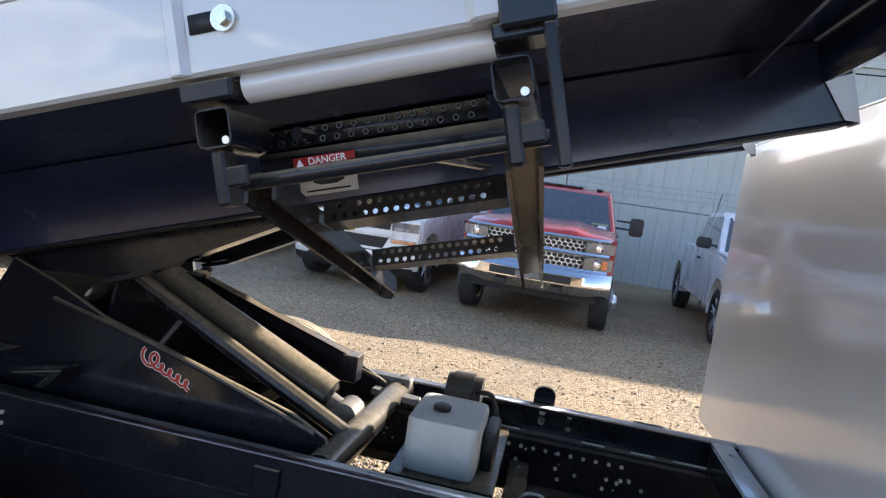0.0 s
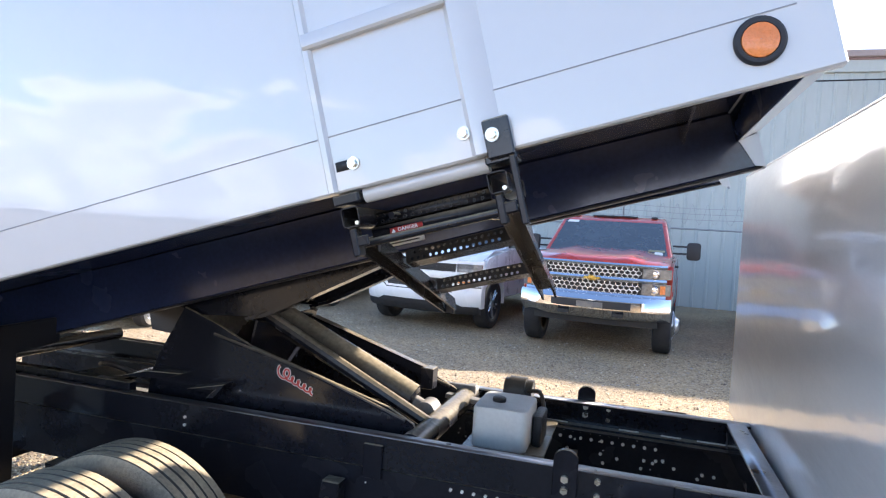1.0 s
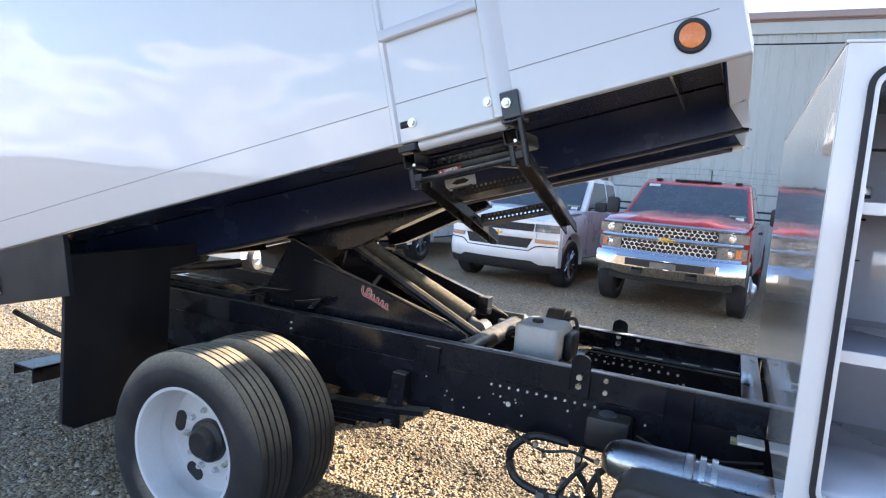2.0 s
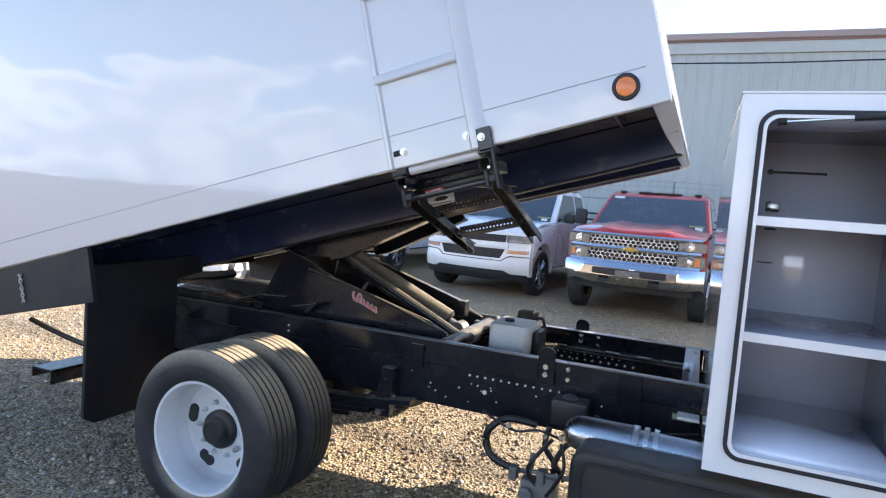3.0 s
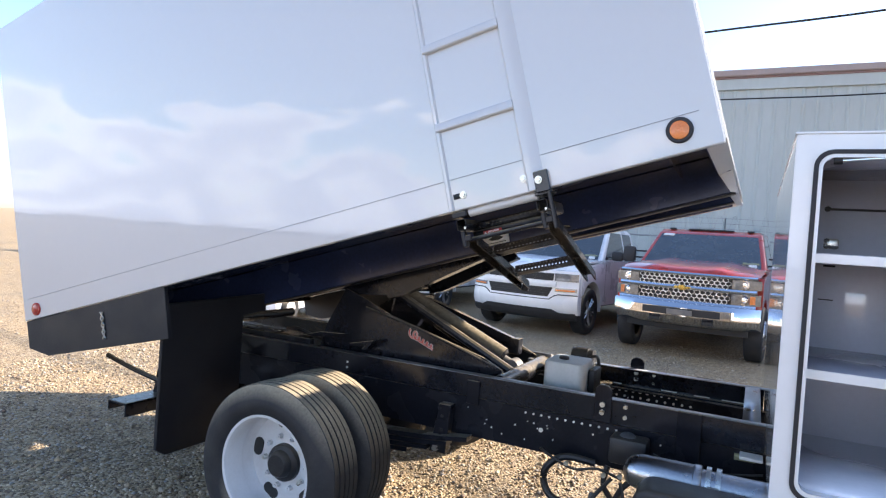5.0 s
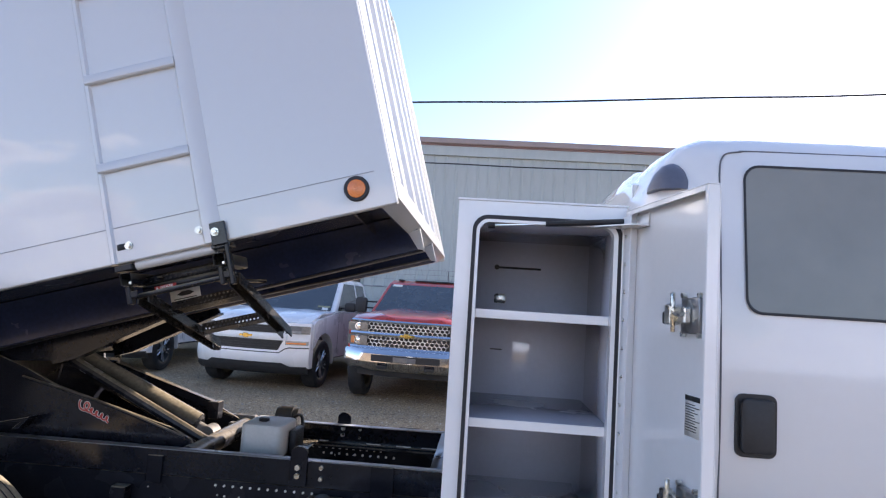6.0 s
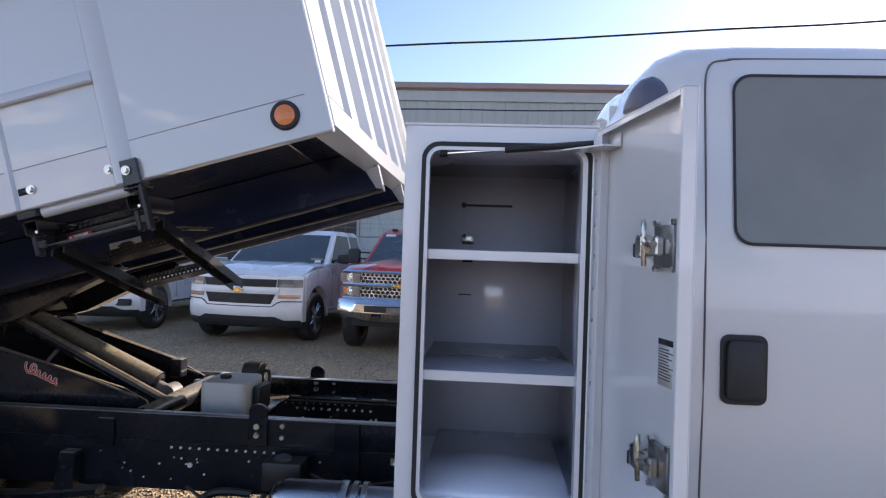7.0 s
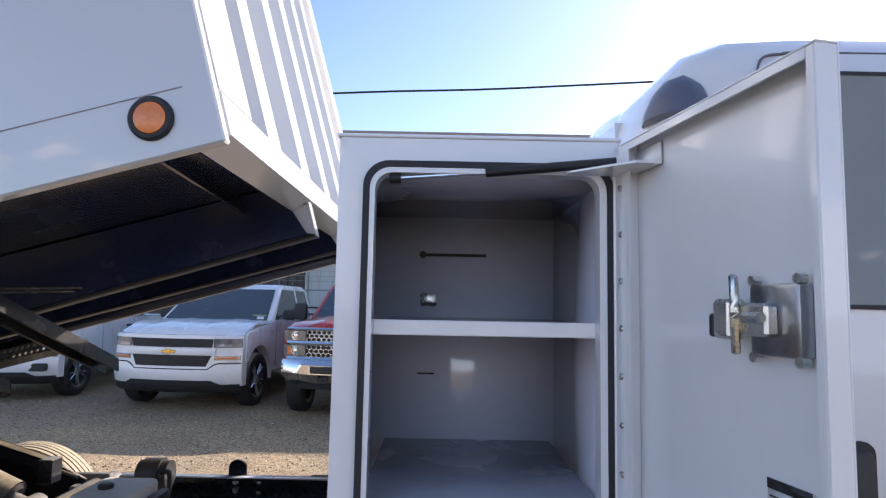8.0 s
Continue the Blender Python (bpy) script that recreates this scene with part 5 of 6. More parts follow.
    on_door("door_sticker", bm, label_white, "white printed instruction sticker")
    bm = B()
    box(bm, 0.355, 0.432, -0.0042, -0.0036, 1.279, 1.292)
    on_door("sticker_heading", bm, label_black)
    rs = random.Random(8)
    for i in range(11):
        bm = B()
        box(bm, 0.359, 0.359 + rs.uniform(0.04, 0.068), -0.0042, -0.0036, 1.269 - 0.0065 * i, 1.2712 - 0.0065 * i)
        on_door("sticker_bar", bm, label_black)
    bm = B()
    prism(bm, [(-0.02, -0.13), (0.0, -0.13), (0.11, -0.052), (0.11, -0.003), (-0.005, -0.003)], 1.760, 1.764, "z")
    box(bm, 0.0, 0.11, -0.006, -0.003, 1.760, 1.800)
    on_door("strut_bracket", bm, box_paint, "folded white strut bracket")
    return bx


toolbox()


# ---- crew cab ----
def crew_cab():
    cab = new("crew_cab")
    cab.parent = truck
    cab["label"] = "white crew cab with dark tinted rear door window"
    y = CAB_Y

    def section(x, top, belt, yb, yr):
        """Half outline from sill to roof centre, mirrored."""
        half = [(yb - 0.03, 0.72), (yb, 0.80), (yb + 0.012, 1.10), (yb, belt), (yr + 0.03, top - 0.19), (yr, top - 0.10), (yr - 0.04, top - 0.045), (yr - 0.12, top - 0.012), (yr - 0.35, top + 0.004), (0.25, top + 0.012)]
        return [(x, -a, b) for a, b in half] + [(x, a, b) for a, b in half[::-1]]
    secs = []
    for x, top, inset in ((2.60, 1.85, 0.10), (2.615, 1.93, 0.05), (2.65, 2.03, 0.02), (2.72, 2.11, 0.005), (2.80, 2.145, 0.0), (2.95, 2.156, 0.0), (3.3, 2.158, 0.0), (4.2, 2.15, 0.0), (4.6, 2.06, 0.02), (5.2, 1.45, 0.08)):
        secs.append(section(x, top, min(1.53, top - 0.25), y - inset, (y - 0.075) - inset))
    bm = B()
    loft(bm, secs)
    part("cab_shell", bm, cab_paint, cab, angle=50)
    bm = B()
    box(bm, 3.8, 6.8, -y + 0.06, y - 0.06, 0.75, 1.42, bev=0.12, seg=4)
    part("hood", bm, cab_paint, cab)

    def on_side(x, z, off=0.0):
        """The side's y at height z, above the belt leaning in."""
        lean = 0.045 * max(0, min(1, (z - 1.53) / 0.385))
        base = y + (0.012 * (1 - abs(z - 1.15) / 0.4) if z < 1.53 else 0)
        return -(base - lean) - off

    def patch(name, outline, mat, off, thick, label=""):
        bm = B()
        a = [bm.verts.new((p, on_side(p, q, off), q)) for p, q in outline]
        b = [bm.verts.new((p, on_side(p, q, off) + thick, q)) for p, q in outline]
        k = len(a)
        fs = [bm.faces.new(a)] + [bm.faces.new((a[i], a[(i + 1) % k], b[(i + 1) % k], b[i])) for i in range(k)]
        bmesh.ops.recalc_face_normals(bm, faces=fs)
        return part(name, bm, mat, cab, label)
    patch("rear_door_window", rounded(2.906, 3.68, 1.522, 2.004, 0.045, 5), glass_dark, 0.004, 0.03, "dark tinted rear door glass")
    bm = B()
    out, inn = rounded(2.899, 3.688, 1.514, 2.011, 0.05, 5), rounded(2.907, 3.68, 1.523, 2.003, 0.045, 5)
    va = [bm.verts.new((p, on_side(p, q, 0.006), q)) for p, q in out]
    vb = [bm.verts.new((p, on_side(p, q, 0.006), q)) for p, q in inn]
    for i in range(len(va)):
        bm.faces.new((va[i], va[(i + 1) % len(va)], vb[(i + 1) % len(va)], vb[i]))
    part("window_seal", bm, gasket, cab)
    # door shut line, following the side as it turns in to the roof
    def shut_y(z):
        if z < 1.53:
            return on_side(0, z)
        return -y + 0.045 * (z - 1.53) / 0.436 + 0.23 * max(0, z - 1.966) + 0.40 * max(0, z - 2.056)
    line = [(2.824, 0.80), (2.824, 1.2), (2.824, 1.6), (2.824, 1.92), (2.827, 1.99), (2.836, 2.03), (2.856, 2.055), (2.906, 2.064), (3.0, 2.069), (3.9, 2.072)]
    bm = B()
    tube(bm, [(p, shut_y(q), q) for p, q in line], 0.003, 6)
    part("door_shut_line", bm, material("shut_line", (0.12, 0.12, 0.13), 0.5), cab)
    patch("door_handle_bezel", rounded(2.868, 2.994, 1.070, 1.264, 0.024, 5), dark_trim, 0.008, 0.02, "black rear door handle bezel")
    bm = B()
    prism(bm, rounded(2.879, 2.983, 1.083, 1.251, 0.02, 5), on_side(2.9, 1.18) - 0.026, on_side(2.9, 1.18) - 0.009, "y", bev=0.008, seg=2)
    part("door_handle", bm, dark_trim, cab, "black pull handle")
    bm = B()
    box(bm, 2.70, 3.9, -y + 0.01, -y + 0.14, 0.70, 0.79, bev=0.02)
    part("rocker_panel", bm, dark_trim, cab)
    # roof hump behind the seam, and a dark lamp dome on the back edge
    secs = []
    for x, h in ((2.62, 0.0), (2.635, 0.04), (2.67, 0.10), (2.70, 0.13), (2.715, 0.132), (2.72, 0.118), (2.735, 0.135), (2.78, 0.165), (2.84, 0.18), (2.93, 0.185), (3.05, 0.18), (3.3, 0.12)):
        secs.append([(x, -0.72 + 0.0465 * i, 2.0 + h * (1 - abs((i - 15.5) / 15.5) ** 4)) for i in range(32)] + [(x, 0.72, 1.88), (x, -0.72, 1.88)])
    bm = B()
    loft(bm, secs)
    part("roof_hump", bm, cab_paint, cab, angle=50)
    secs = []
    for i in range(9):
        a = math.pi * i / 8
        w = 0.085 * math.sin(a) + 0.004
        secs.append([(2.685 - 0.075 * math.cos(a), -0.985 + w * math.cos(math.pi * q / 8), 1.92 + (0.10 * math.sin(a) ** 1.5 + 0.004) * math.sin(math.pi * q / 8)) for q in range(9)])
    bm = B()
    loft(bm, secs)
    part("lamp_dome", bm, dome_blue, cab, "dark blue-grey plastic dome on the cab's rear edge")
    # wheel at the front
    wheel_set(5.4, -0.98, "front_wheel")


crew_cab()


# ---- parked pickups ----
def sweep_x(bm, prof, x0, x1, n, bow):
    """A closed (y, z) profile swept along x; bow gives the setback at x."""
    secs = []
    for i in range(n + 1):
        x = x0 + (x1 - x0) * i / n
        secs.append([(x, y + bow(x), z) for y, z in prof])
    return loft(bm, secs)


def pickup(name, label, loc, rz, paint, style, cab_rows=2):
    """A full-size pickup facing -y, its front bumper at y = 0."""
    hd = style == "hd"
    t = thing(name, label, "pickup truck", loc, rz, group="parked pickups")
    hw = 1.00
    lift = 0.06 if hd else 0.0
    bow = lambda x: 0.16 * x * x + 0.10 * abs(x) ** 5
    wy = 0.93 if hd else 0.90                   # front axle
    ry = wy + 3.75
    wr = 0.405 if hd else 0.40
    end = ry + 1.15
    hood_z, belt = (1.20 if hd else 1.165) + lift, 1.25 + lift
    roof = 1.90 + lift * 0.7
    cowl = 1.45
    # side panels with wheel arches
    def arch(cy, to):
        r = wr + 0.085
        return [(cy + r * math.cos(radians(a)), wr + 0.035 + r * math.sin(radians(a))) for a in range(-8, to, 14)]
    low = 0.48 + lift
    for s in (-1, 1):
        pts = [(end, low)] + arch(ry, 189) + [(ry - wr - 0.1, low), (wy + wr + 0.1, low)] + arch(wy, 147)
        pts += [(0.42, low + 0.2), (0.40, 0.75 + lift), (0.42, hood_z - 0.10), (0.50, hood_z - 0.03), (cowl, belt + 0.01), (3.6, belt + 0.02), (end, belt + 0.03)]
        bm = B()
        prism(bm, pts, s * hw, s * (hw - 0.16), "x")
        bmesh.ops.triangulate(bm, faces=[f for f in bm.faces if len(f.verts) > 4], ngon_method="EAR_CLIP")
        part("body_side", bm, paint, t)
        for cy in (wy, ry):
            bm = B()
            w = new("wheel")
            w.parent = t
            w.location = (s * (hw - (0.13 if not (hd and cy == wy) else 0.10)), cy, wr)
            m = pose(0, 0, 0, 0, 90 * s, 0)
            lathe(bm, [(0.24, -0.10), (0.27, -0.12), (0.34, -0.125), (wr - 0.015, -0.11), (wr, -0.085), (wr, 0.085), (wr - 0.015, 0.11), (0.34, 0.125), (0.27, 0.12), (0.24, 0.10)], m, 40)
            part("tyre", bm, rubber, w)
            bm = B()
            if hd and cy == wy:
                lathe(bm, [(0.26, 0.11), (0.25, 0.09), (0.21, 0.10), (0.20, 0.13), (0.12, 0.16), (0.10, 0.20), (0.07, 0.22), (0.0005, 0.222)], m, 32)
            else:
                lathe(bm, [(0.262, 0.115), (0.25, 0.10), (0.22, 0.03), (0.10, 0.02)], m, 32)
                part("rim", bm, dark_trim, w)
                bm = B()
                for i in range(5):
                    for d in (-7, 7):
                        a = radians(72 * i + d)
                        p0, p1 = m @ Vector((0.06 * math.cos(a), 0.06 * math.sin(a), 0.085)), m @ Vector((0.245 * math.cos(a + radians(d * 0.5)), 0.245 * math.sin(a + radians(d * 0.5)), 0.10))
                        cyl(bm, p0, p1, 0.014, 6)
                lathe(bm, [(0.075, 0.07), (0.07, 0.095), (0.0005, 0.10)], m, 20)
            part("rim" if hd and cy == wy else "spokes", bm, alloy, w)
            bm = B()
            lathe(bm, [(0.23, 0.0), (0.0005, 0.0)], m, 24)
            part("brake_disc", bm, label_black, w)
    # dark inner body
    bm = B()
    box(bm, -hw + 0.17, hw - 0.17, 0.35, cowl, 0.42 + lift, hood_z - 0.16)
    box(bm, -hw + 0.17, hw - 0.17, cowl + 0.001, end - 0.05, 0.42 + lift, belt - 0.05)
    part("inner_body", bm, dark_trim, t, smooth=False)
    # hood with a raised centre
    secs = []
    dip, crown = (0.0, 0.04) if hd else (0.045, 0.02)
    for y, zc, ze, w in ((0.13, hood_z - 0.045 - dip, hood_z - 0.10 - dip * 0.6, 0.90), (0.16, hood_z + 0.005 - dip, hood_z - 0.06 - dip * 0.6, 0.92), (0.30, hood_z + 0.045 - dip * 0.8, hood_z - 0.01 - dip * 0.4, 0.955), (0.8, hood_z + 0.085 + crown, belt + 0.005, 0.97), (cowl, hood_z + 0.10 + 1.3 * crown, belt + 0.03, 0.97)):
        row = []
        for i in range(21):
            x = w * (i / 10 - 1)
            u = abs(x) / w
            bulge = (0.035 if hd else 0.018) * max(0, 1 - abs(u - 0.45) / 0.22) + (0.008 if u <= 0.28 else 0)
            z = zc + (ze - zc) * u ** 3 + bulge * (1 if y > 0.15 else 0.3)
            row.append((x, y + (bow(x) * max(0, 1 - (y - 0.13) / 0.5)), z))
        secs.append(row)
    bm = B()
    loft(bm, secs, closed=False, caps=False)
    bmesh.ops.solidify(bm, geom=list(bm.faces), thickness=0.03)
    part("hood", bm, paint, t, angle=60)
    # cab
    y0, y1 = cowl - 0.08, (3.55 if cab_rows == 2 else 3.30)
    wb, wt = 0.965, 0.80

    outline = [(y0, belt), (y0 + 0.75, roof - 0.06), (y0 + 0.95, roof), (y1 - 0.25, roof), (y1 - 0.05, roof - 0.07), (y1, belt + 0.03)]
    def width(z):
        return wb + (wt - wb) * max(0, (z - belt)) / (roof - belt)
    bm = B()
    left = [bm.verts.new((-width(z), y, z)) for y, z in outline]
    right = [bm.verts.new((width(z), y, z)) for y, z in outline]
    k = len(outline)
    fs = [bm.faces.new((left[i], left[(i + 1) % k], right[(i + 1) % k], right[i])) for i in range(k)] + [bm.faces.new(left), bm.faces.new(right[::-1])]
    bmesh.ops.recalc_face_normals(bm, faces=fs)
    bmesh.ops.bevel(bm, geom=list(bm.edges), offset=0.05, segments=3, affect="EDGES", profile=0.6)
    part("cab", bm, paint, t, angle=50)

    def glass(name, pts3, mat=screen_glass, off=(0, 0, 0)):
        bm = B()
        vs = [bm.verts.new(Vector(p) + Vector(off)) for p in pts3]
        f = bm.faces.new(vs)
        bmesh.ops.inset_region(bm, faces=[f], thickness=0.012)
        r = bmesh.ops.solidify(bm, geom=list(bm.faces), thickness=0.006)
        return part(name, bm, mat, t)
    # windscreen
    def ws(u, v):
        y, z = y0 + 0.75 * v, belt + (roof - 0.06 - belt) * v
        return ((width(z) - 0.075) * u, y, z)
    n = Vector((0, -(roof - 0.06 - belt), 0.75)).normalized() * 0.012
    glass("windscreen", [ws(-1, 0.06), ws(1, 0.06), ws(1, 0.93), ws(-1, 0.93)], off=n)
    for u0, u1, v0, v1, m in ((-0.95, -0.72, 0.86, 0.92, label_white), (0.70, 0.97, 0.15, 0.19, label_yellow), (0.80, 0.93, 0.07, 0.14, label_white)):
        glass("screen_sticker", [ws(u0, v0), ws(u1, v0), ws(u1, v1), ws(u0, v1)], m, n * 1.6)
    # side windows
    for s in (-1, 1):
        zt, zb = roof - 0.09, belt + 0.045
        split = y0 + (1.45 if cab_rows == 2 else 1.30)
        for a0, a1, b0, b1 in ((y0 + 0.22, y0 + 0.80, split - 0.06, split - 0.06), (split + 0.03, split + 0.03, y1 - 0.16, y1 - 0.20)):
            glass("side_window", [(s * (width(zb) + 0.004), a0, zb), (s * (width(zb) + 0.004), b0, zb), (s * (width(zt) + 0.004), b1, zt), (s * (width(zt) + 0.004), a1, zt)][::s])
        bm = B()
        mw = 0.20 if hd else 0.21
        prism(bm, rounded(0.0, mw, 0.0, 0.17 if not hd else 0.27, 0.05, 4), 0, 0.12, "y", bev=0.02, seg=2)
        mm = pose(s * (1.04 if hd else 1.0) + (0 if s > 0 else -mw), y0 + 0.42, belt + (0.04 if not hd else 0.0))
        if hd:
            mm = mm @ pose(s * 0.10, 0, 0)
        bmesh.ops.transform(bm, matrix=mm, verts=bm.verts)
        mr = part("door_mirror", bm, dark_trim, t, "black door mirror")
        bm = B()
        for z in ((0.10,) if not hd else (0.09, 0.20)):
            box(bm, min(s * 0.94, s * 1.16), max(s * 0.94, s * 1.16), y0 + 0.46, y0 + 0.50, belt + z - 0.015, belt + z + 0.015, bev=0.008)
        part("mirror_arm", bm, dark_trim, mr)
        bm = B()
        box(bm, min(s * 0.995, s * 1.03), max(s * 0.995, s * 1.03), split - 0.30, split - 0.08, belt - 0.16, belt - 0.12, bev=0.01)
        part("door_handle", bm, dark_trim, t)
        for yy in (y0 + 0.18, split, y1 - 0.08):
            bm = B()
            box(bm, min(s * (hw - 0.002), s * (hw + 0.0015)), max(s * (hw - 0.002), s * (hw + 0.0015)), yy - 0.004, yy + 0.004, low + 0.06, belt - 0.01)
            part("door_gap", bm, label_black, t)
    # bed interior and tail
    bm = B()
    box(bm, -hw + 0.05, hw - 0.05, y1 + 0.12, end, belt - 0.06, belt - 0.02)
    part("bed_cover", bm, dark_trim, t)
    bm = B()
    box(bm, -hw + 0.02, hw - 0.02, end - 0.06, end, low + 0.1, belt + 0.02, bev=0.01)
    part("tailgate", bm, paint, t)
    # ---- front ----
    gz0, gz1 = 0.80 + lift, 1.13 + lift          # grille
    gw = 0.60
    if hd:
        bm = B()
        sweep_x(bm, [(0.10, gz0 - 0.02), (0.10, gz1 + 0.03), (0.20, gz1 + 0.03), (0.20, gz0 - 0.02)], -0.93, 0.93, 20, bow)
        part("grille_back", bm, label_black, t)
        for z0, z1 in ((gz1 + 0.012, gz1 + 0.058), (0.945 + lift, 1.0 + lift), (gz0 - 0.055, gz0 - 0.012)):
            bm = B()
            sweep_x(bm, [(0.06, z0), (0.045, (z0 + z1) / 2), (0.06, z1), (0.11, z1), (0.11, z0)], -0.93, 0.93, 24, bow)
            part("grille_bar", bm, chrome, t, "chrome grille bar")
        for row0, row1 in ((1.0 + lift, gz1 + 0.012), (gz0 - 0.012, 0.945 + lift)):
            bm = B()
            nz, nx = 3, 17
            w2, h2 = 2 * gw / nx, (row1 - row0) / nz
            cell = [(-0.5, -0.3), (0.0, -0.68), (0.5, -0.3), (0.5, 0.3), (0.0, 0.68), (-0.5, 0.3)]
            for i in range(nx):
                for j in range(nz):
                    x, z = -gw + (i + 0.5 + (0.25 if j % 2 else -0.25)) * w2, row0 + (j + 0.5) * h2
                    frame_ring(bm, [(x + w2 * a, z + h2 * b) for a, b in cell], [(x + w2 * 0.86 * a, z + h2 * 0.80 * b) for a, b in cell], 0.072 + bow(x), 0.095 + bow(x))
            part("grille_mesh", bm, grille_chrome, t, "chrome honeycomb grille mesh")
        for s in (-1, 1):
            for z0, z1 in ((1.005 + lift, gz1 + 0.005), (gz0 - 0.008, 0.94 + lift)):
                bm = B()
                sweep_x(bm, [(0.06, z0), (0.055, z1), (0.16, z1), (0.16, z0)], s * 0.63, s * 0.985, 8, bow)
                hl = part("headlamp", bm, lamp_dark, t, "clear stacked headlamp")
                bm = B()
                xc = s * 0.78
                lathe(bm, [(0.068, 0.0), (0.064, 0.018), (0.05, 0.018), (0.04, 0.004), (0.03, 0.016), (0.0005, 0.022)], pose(xc, 0.066 + bow(xc), (z0 + z1) / 2, 90, 0, 0), 20)
                part("projector", bm, chrome, hl)
                if z0 < 0.9 + lift:
                    bm = B()
                    sweep_x(bm, [(0.052, z0 + 0.02), (0.05, z1 - 0.02), (0.06, z1 - 0.02), (0.06, z0 + 0.02)], s * 0.855, s * 0.92, 3, bow)
                    part("amber_reflector", bm, amber, hl)
        # chrome bumper
        bz0, bz1 = 0.41 + lift, 0.745 + lift
        bm = B()
        prof = [(0.22, bz0), (0.19, bz0 + 0.015), (0.04, bz1 - 0.24), (-0.005, bz1 - 0.20), (-0.045, bz1 - 0.18), (-0.045, bz1 - 0.06), (0.0, bz1), (0.14, bz1), (0.25, bz1 - 0.1), (0.25, bz0)]
        sweep_x(bm, prof, -1.0, 1.0, 28, lambda x: bow(x) * 1.15)
        bp = part("chrome_bumper", bm, chrome, t, "chrome front bumper")
        bm = B()
        sweep_x(bm, [(-0.05, bz1 - 0.165), (-0.05, bz1 - 0.07), (0.0, bz1 - 0.07), (0.0, bz1 - 0.165)], -0.52, 0.52, 14, lambda x: bow(x) * 1.15)
        part("bumper_intake", bm, dark_trim, bp)
        bm = B()
        box(bm, -0.17, 0.17, -0.070, -0.054, bz1 - 0.16, bz1 - 0.085, bev=0.004)
        part("plate_bracket", bm, dusty_steel, bp)
        for s in (-1, 1):
            bm = B()
            prism(bm, rounded(s * 0.36 - 0.075, s * 0.36 + 0.075, bz1 - 0.275, bz1 - 0.225, 0.015, 3), 0.012 + bow(0.36), 0.05 + bow(0.36), "y", bev=0.005)
            part("tow_hook", bm, dark_trim, bp)
        bm = B()
        sweep_x(bm, [(0.30, 0.33 + lift), (0.28, bz0 + 0.02), (0.36, bz0 + 0.02), (0.36, 0.33 + lift)], -0.84, 0.84, 14, bow)
        part("front_valance", bm, dark_trim, t)
        for x in (-0.62, -0.2, 0.0, 0.2, 0.62):
            bm = B()
            box(bm, x - 0.05, x + 0.05, y0 + 0.86, y0 + 0.98, roof - 0.012, roof + 0.014, bev=0.006)
            part("roof_lamp", bm, dark_trim, t)
        bm = B()
        box(bm, -0.36, 0.36, y0 + 0.88, y0 + 0.97, roof - 0.01, roof + 0.012, bev=0.005)
        part("roof_strip", bm, dark_trim, t)
        bow_z = 0.972 + lift
    else:
        bm = B()
        sweep_x(bm, [(0.12, 0.36), (0.07, 0.42), (0.045, 0.52), (0.045, 0.60), (0.06, 0.66), (0.07, 0.90), (0.085, 1.085), (0.16, 1.10), (0.22, 1.10), (0.22, 0.36)], -0.985, 0.985, 26, bow)
        part("front_fascia", bm, paint, t)
        for z0, z1, w0, w1 in ((0.915, 1.035, 0.60, 0.61), (0.645, 0.80, 0.53, 0.60)):
            bm = B()
            secs = []
            for i in range(21):
                q = i / 10 - 1
                secs.append([(q * w0, 0.052 + bow(q * w0), z0), (q * w1, 0.052 + bow(q * w1), z1), (q * w1, 0.10 + bow(q * w1), z1), (q * w0, 0.10 + bow(q * w0), z0)])
            loft(bm, secs)
            gr = part("grille_opening", bm, label_black, t)
            for i in range(4):
                z = z0 + (z1 - z0) * (i + 0.5) / 4
                bm = B()
                sweep_x(bm, [(0.040, z - 0.006), (0.040, z + 0.006), (0.056, z + 0.006), (0.056, z - 0.006)], -w0 + 0.01, w0 - 0.01, 16, bow)
                part("grille_slat", bm, dark_trim, gr)
        bm = B()
        sweep_x(bm, [(0.03, 0.808), (0.018, 0.85), (0.03, 0.905), (0.09, 0.905), (0.09, 0.808)], -0.66, 0.66, 16, bow)
        part("grille_bar", bm, paint, t)
        bm = B()
        line = [(-0.98, 0.69), (-0.70, 0.69), (-0.64, 0.67), (-0.55, 0.605), (0.55, 0.605), (0.64, 0.67), (0.70, 0.69), (0.98, 0.69)]
        path = []
        for (xa, za), (xb, zb) in zip(line, line[1:]):
            for i in range(6):
                x = xa + (xb - xa) * i / 6
                path.append((x, 0.050 + bow(x), za + (zb - za) * i / 6))
        tube(bm, path + [(0.98, 0.050 + bow(0.98), 0.69)], 0.009, 6)
        part("fascia_line", bm, label_black, t)
        for s in (-1, 1):
            bm = B()
            sweep_x(bm, [(0.05, 0.915), (0.05, 1.04), (0.16, 1.04), (0.16, 0.915)], s * 0.63, s * 0.975, 8, bow)
            hl = part("headlamp", bm, lamp_dark, t, "clear headlamp with amber corner")
            bm = B()
            sweep_x(bm, [(0.042, 0.925), (0.042, 0.965), (0.055, 0.965), (0.055, 0.925)], s * 0.66, s * 0.86, 6, bow)
            part("lamp_reflector", bm, lamp_glass, hl)
            bm = B()
            sweep_x(bm, [(0.050, 0.735), (0.045, 0.80), (0.16, 0.80), (0.16, 0.735)], s * 0.64, s * 0.965, 8, bow)
            part("lower_lamp", bm, lamp_glass, hl)
            bm = B()
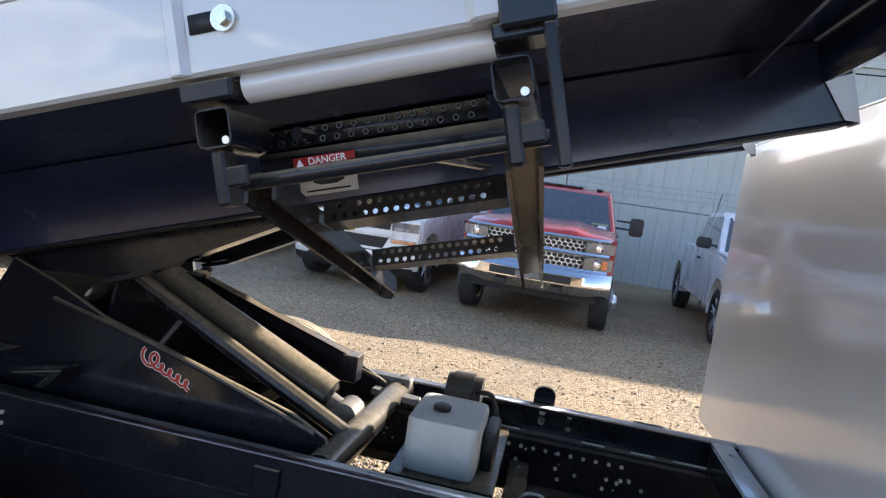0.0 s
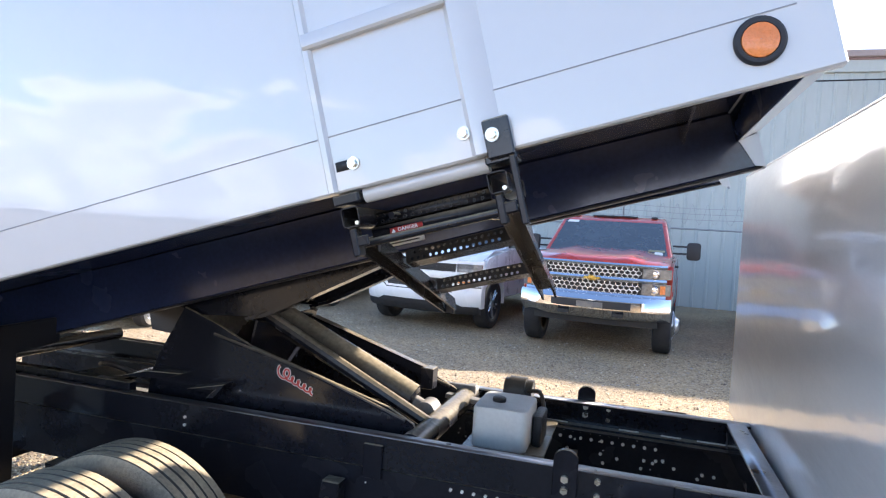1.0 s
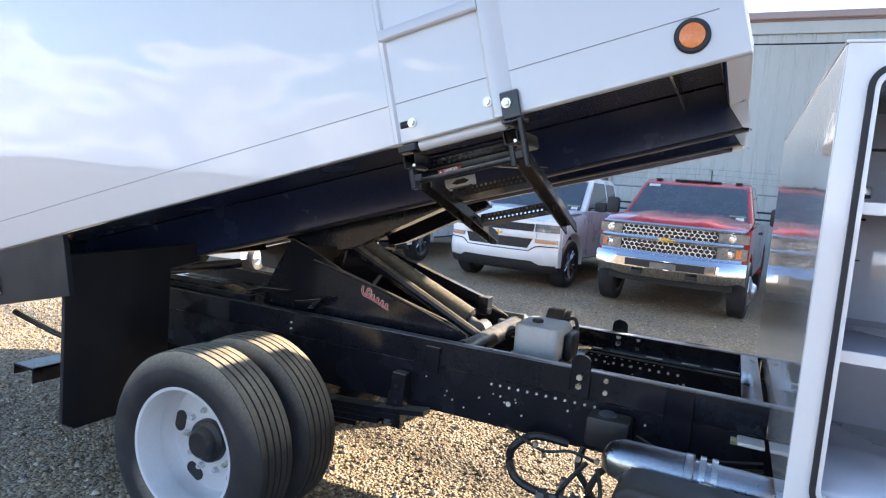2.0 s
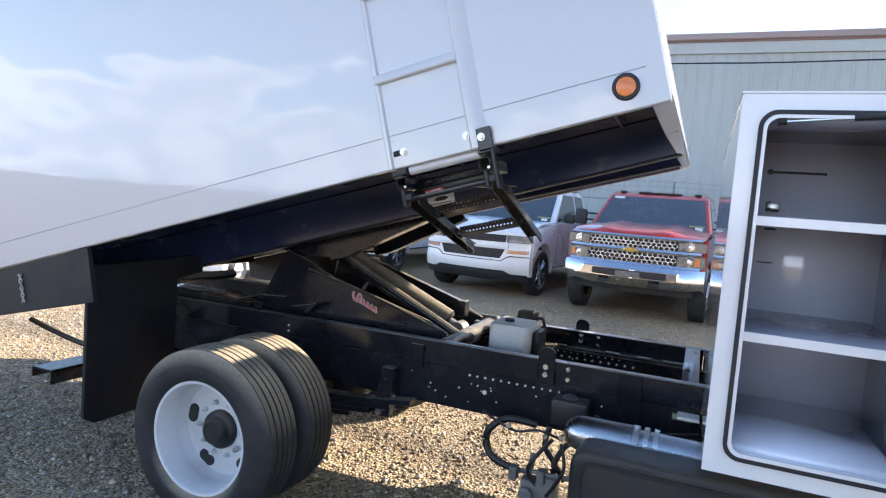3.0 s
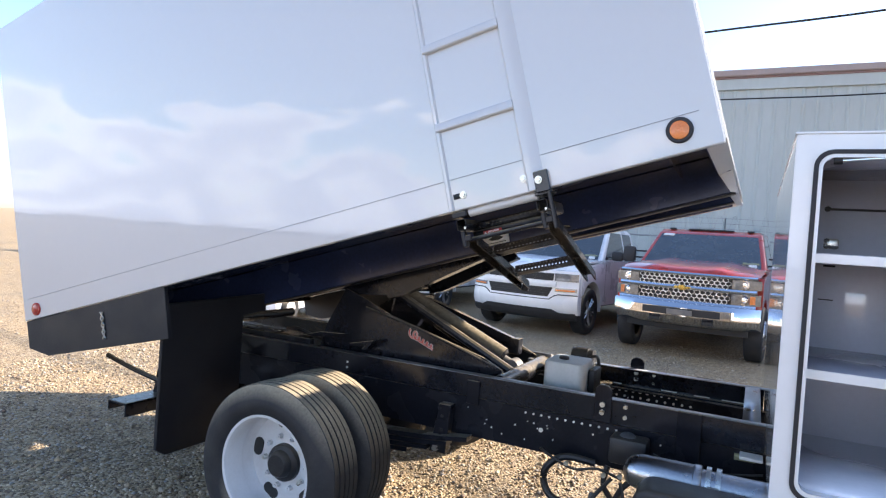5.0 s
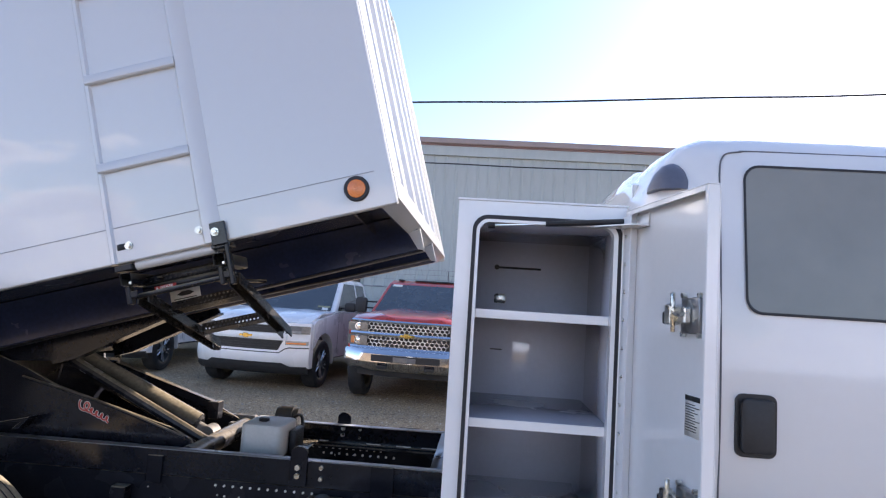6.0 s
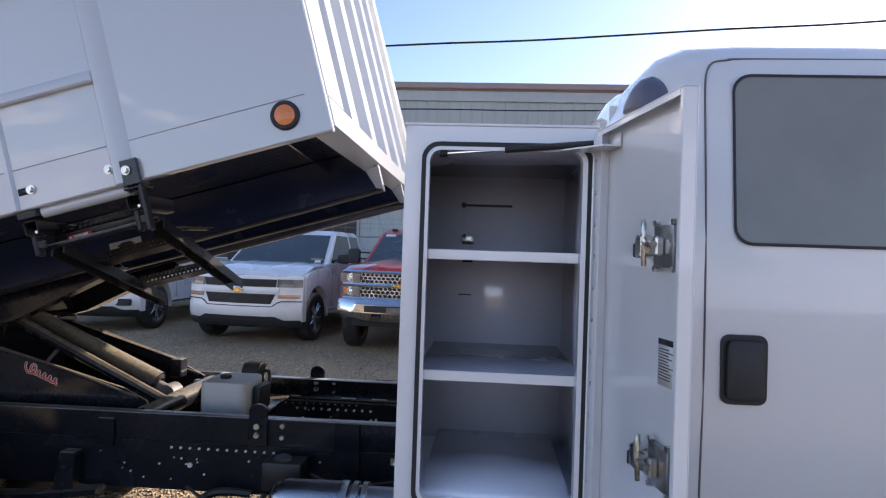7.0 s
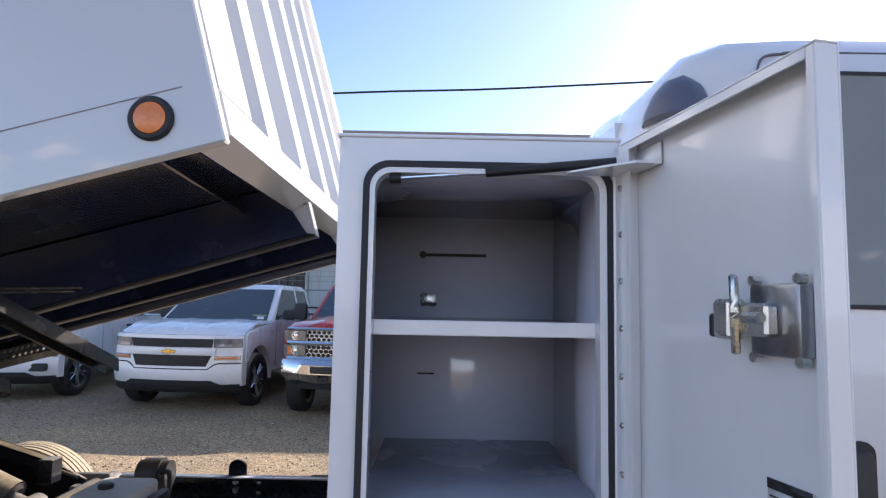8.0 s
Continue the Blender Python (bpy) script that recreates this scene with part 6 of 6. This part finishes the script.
            sweep_x(bm, [(0.040, 0.750), (0.038, 0.775), (0.06, 0.775), (0.06, 0.750)], s * 0.66, s * 0.94, 6, bow)
            part("turn_signal", bm, amber, hl)
            if style == "mid":
                bm = B()
                prism(bm, rounded(s * 0.72 - 0.16, s * 0.72 + 0.16, 0.46, 0.58, 0.03, 4), 0.03 + bow(0.72), 0.12 + bow(0.72), "y", bev=0.01)
                part("fog_pocket", bm, label_black, t)
        bm = B()
        secs = []
        for i in range(17):
            q = i / 8 - 1
            secs.append([(q * 0.72, 0.055 + bow(q * 0.72), 0.385), (q * 0.60, 0.036 + bow(q * 0.6), 0.445), (q * 0.60, 0.12 + bow(q * 0.6), 0.445), (q * 0.72, 0.13 + bow(q * 0.72), 0.385)])
        loft(bm, secs)
        part("lower_intake", bm, dark_trim, t)
        bm = B()
        sweep_x(bm, [(0.17, 0.26), (0.09, 0.31), (0.055, 0.388), (0.16, 0.388), (0.22, 0.26)], -0.95, 0.95, 18, bow)
        part("lower_valance", bm, dark_trim, t)
        bow_z = 0.855
        bm = B()
        prism(bm, [(-0.02, y0 + 1.35), (0.02, y0 + 1.35), (0.012, y0 + 1.45), (-0.012, y0 + 1.45)], roof, roof + 0.05, "z", bev=0.004)
        part("roof_antenna", bm, dark_trim, t)
    # emblem as a plain cross shape
    bm = B()
    a, b, c = 0.115, 0.035, 0.045
    prism(bm, [(-a, bow_z - 0.018), (-c, bow_z - 0.018), (-c + 0.012, bow_z - b), (c, bow_z - b), (c, bow_z - 0.018), (a - 0.012, bow_z - 0.018), (a, bow_z + 0.018), (c, bow_z + 0.018), (c - 0.012, bow_z + b), (-c, bow_z + b), (-c, bow_z + 0.018), (-a + 0.012, bow_z + 0.018)], 0.012, 0.05, "y", bev=0.006)
    part("emblem", bm, gold, t, "plain gold emblem")
    return t


def utility_cart():
    """A low white utility cart behind the truck, its front to -y."""
    ct = thing("utility_cart", "low white utility cart with black tyres on the gravel", "cart", (-5.15, 3.95, GROUND), 8)
    bm = B()
    secs = []
    for y, top, w in ((0.0, 0.34, 0.42), (0.04, 0.46, 0.50), (0.2, 0.56, 0.56), (0.7, 0.60, 0.58), (1.3, 0.56, 0.58), (1.7, 0.50, 0.54)):
        secs.append([(w * math.cos(a), y, 0.20 + (top - 0.20) * max(0, math.sin(a)) ** 0.45) for a in [math.pi * i / 14 for i in range(15)]])
    loft(bm, secs)
    part("body", bm, truck_white, ct, "rounded white body shell")
    for x in (-0.5, 0.5):
        for y in (0.35, 1.4):
            w = new("wheel")
            w.parent = ct
            w.location = (x, y, 0.22)
            m = pose(0, 0, 0, 0, 90 if x > 0 else -90, 0)
            bm = B()
            lathe(bm, [(0.12, -0.07), (0.19, -0.09), (0.22, -0.06), (0.22, 0.06), (0.19, 0.09), (0.12, 0.07)], m, 28)
            part("tyre", bm, rubber, w)
            bm = B()
            lathe(bm, [(0.125, 0.06), (0.10, 0.04), (0.04, 0.06), (0.0005, 0.06)], m, 20)
            part("rim", bm, alloy, w)
    bm = B()
    tube(bm, [(-0.42, 0.0, 0.36), (-0.15, -0.06, 0.30), (0.2, -0.06, 0.31), (0.46, 0.02, 0.40)], 0.022, 8)
    part("front_bar", bm, dark_trim, ct)
    for x in (-0.3, 0.3):
        bm = B()
        lathe(bm, [(0.06, 0), (0.058, 0.02), (0.03, 0.028), (0.0005, 0.03)], pose(x, 0.02, 0.42, 90, 0, 0), 18)
        part("headlamp", bm, chrome, ct)


utility_cart()
pickup("pickup_truck", "red heavy-duty pickup with chrome grille and bumper", (RED_X, RED_Y, ground_z(RED_Y + 1)), -4.5, red_paint, "hd")
pickup("pickup_truck", "white full-size pickup with dark slatted grille", (WHITE_X, WHITE_Y, ground_z(WHITE_Y + 1)), -6.5, truck_white, "ld")
pickup("pickup_truck", "white midsize pickup with black fog lamp pockets", (SMALL_X, SMALL_Y, ground_z(SMALL_Y + 1)), 1, truck_white, "mid", 1)
pickup("pickup_truck", "white work pickup parked by the metal building", (RIGHT_X, RIGHT_Y, ground_z(RIGHT_Y + 1)), -2, truck_white, "ld")
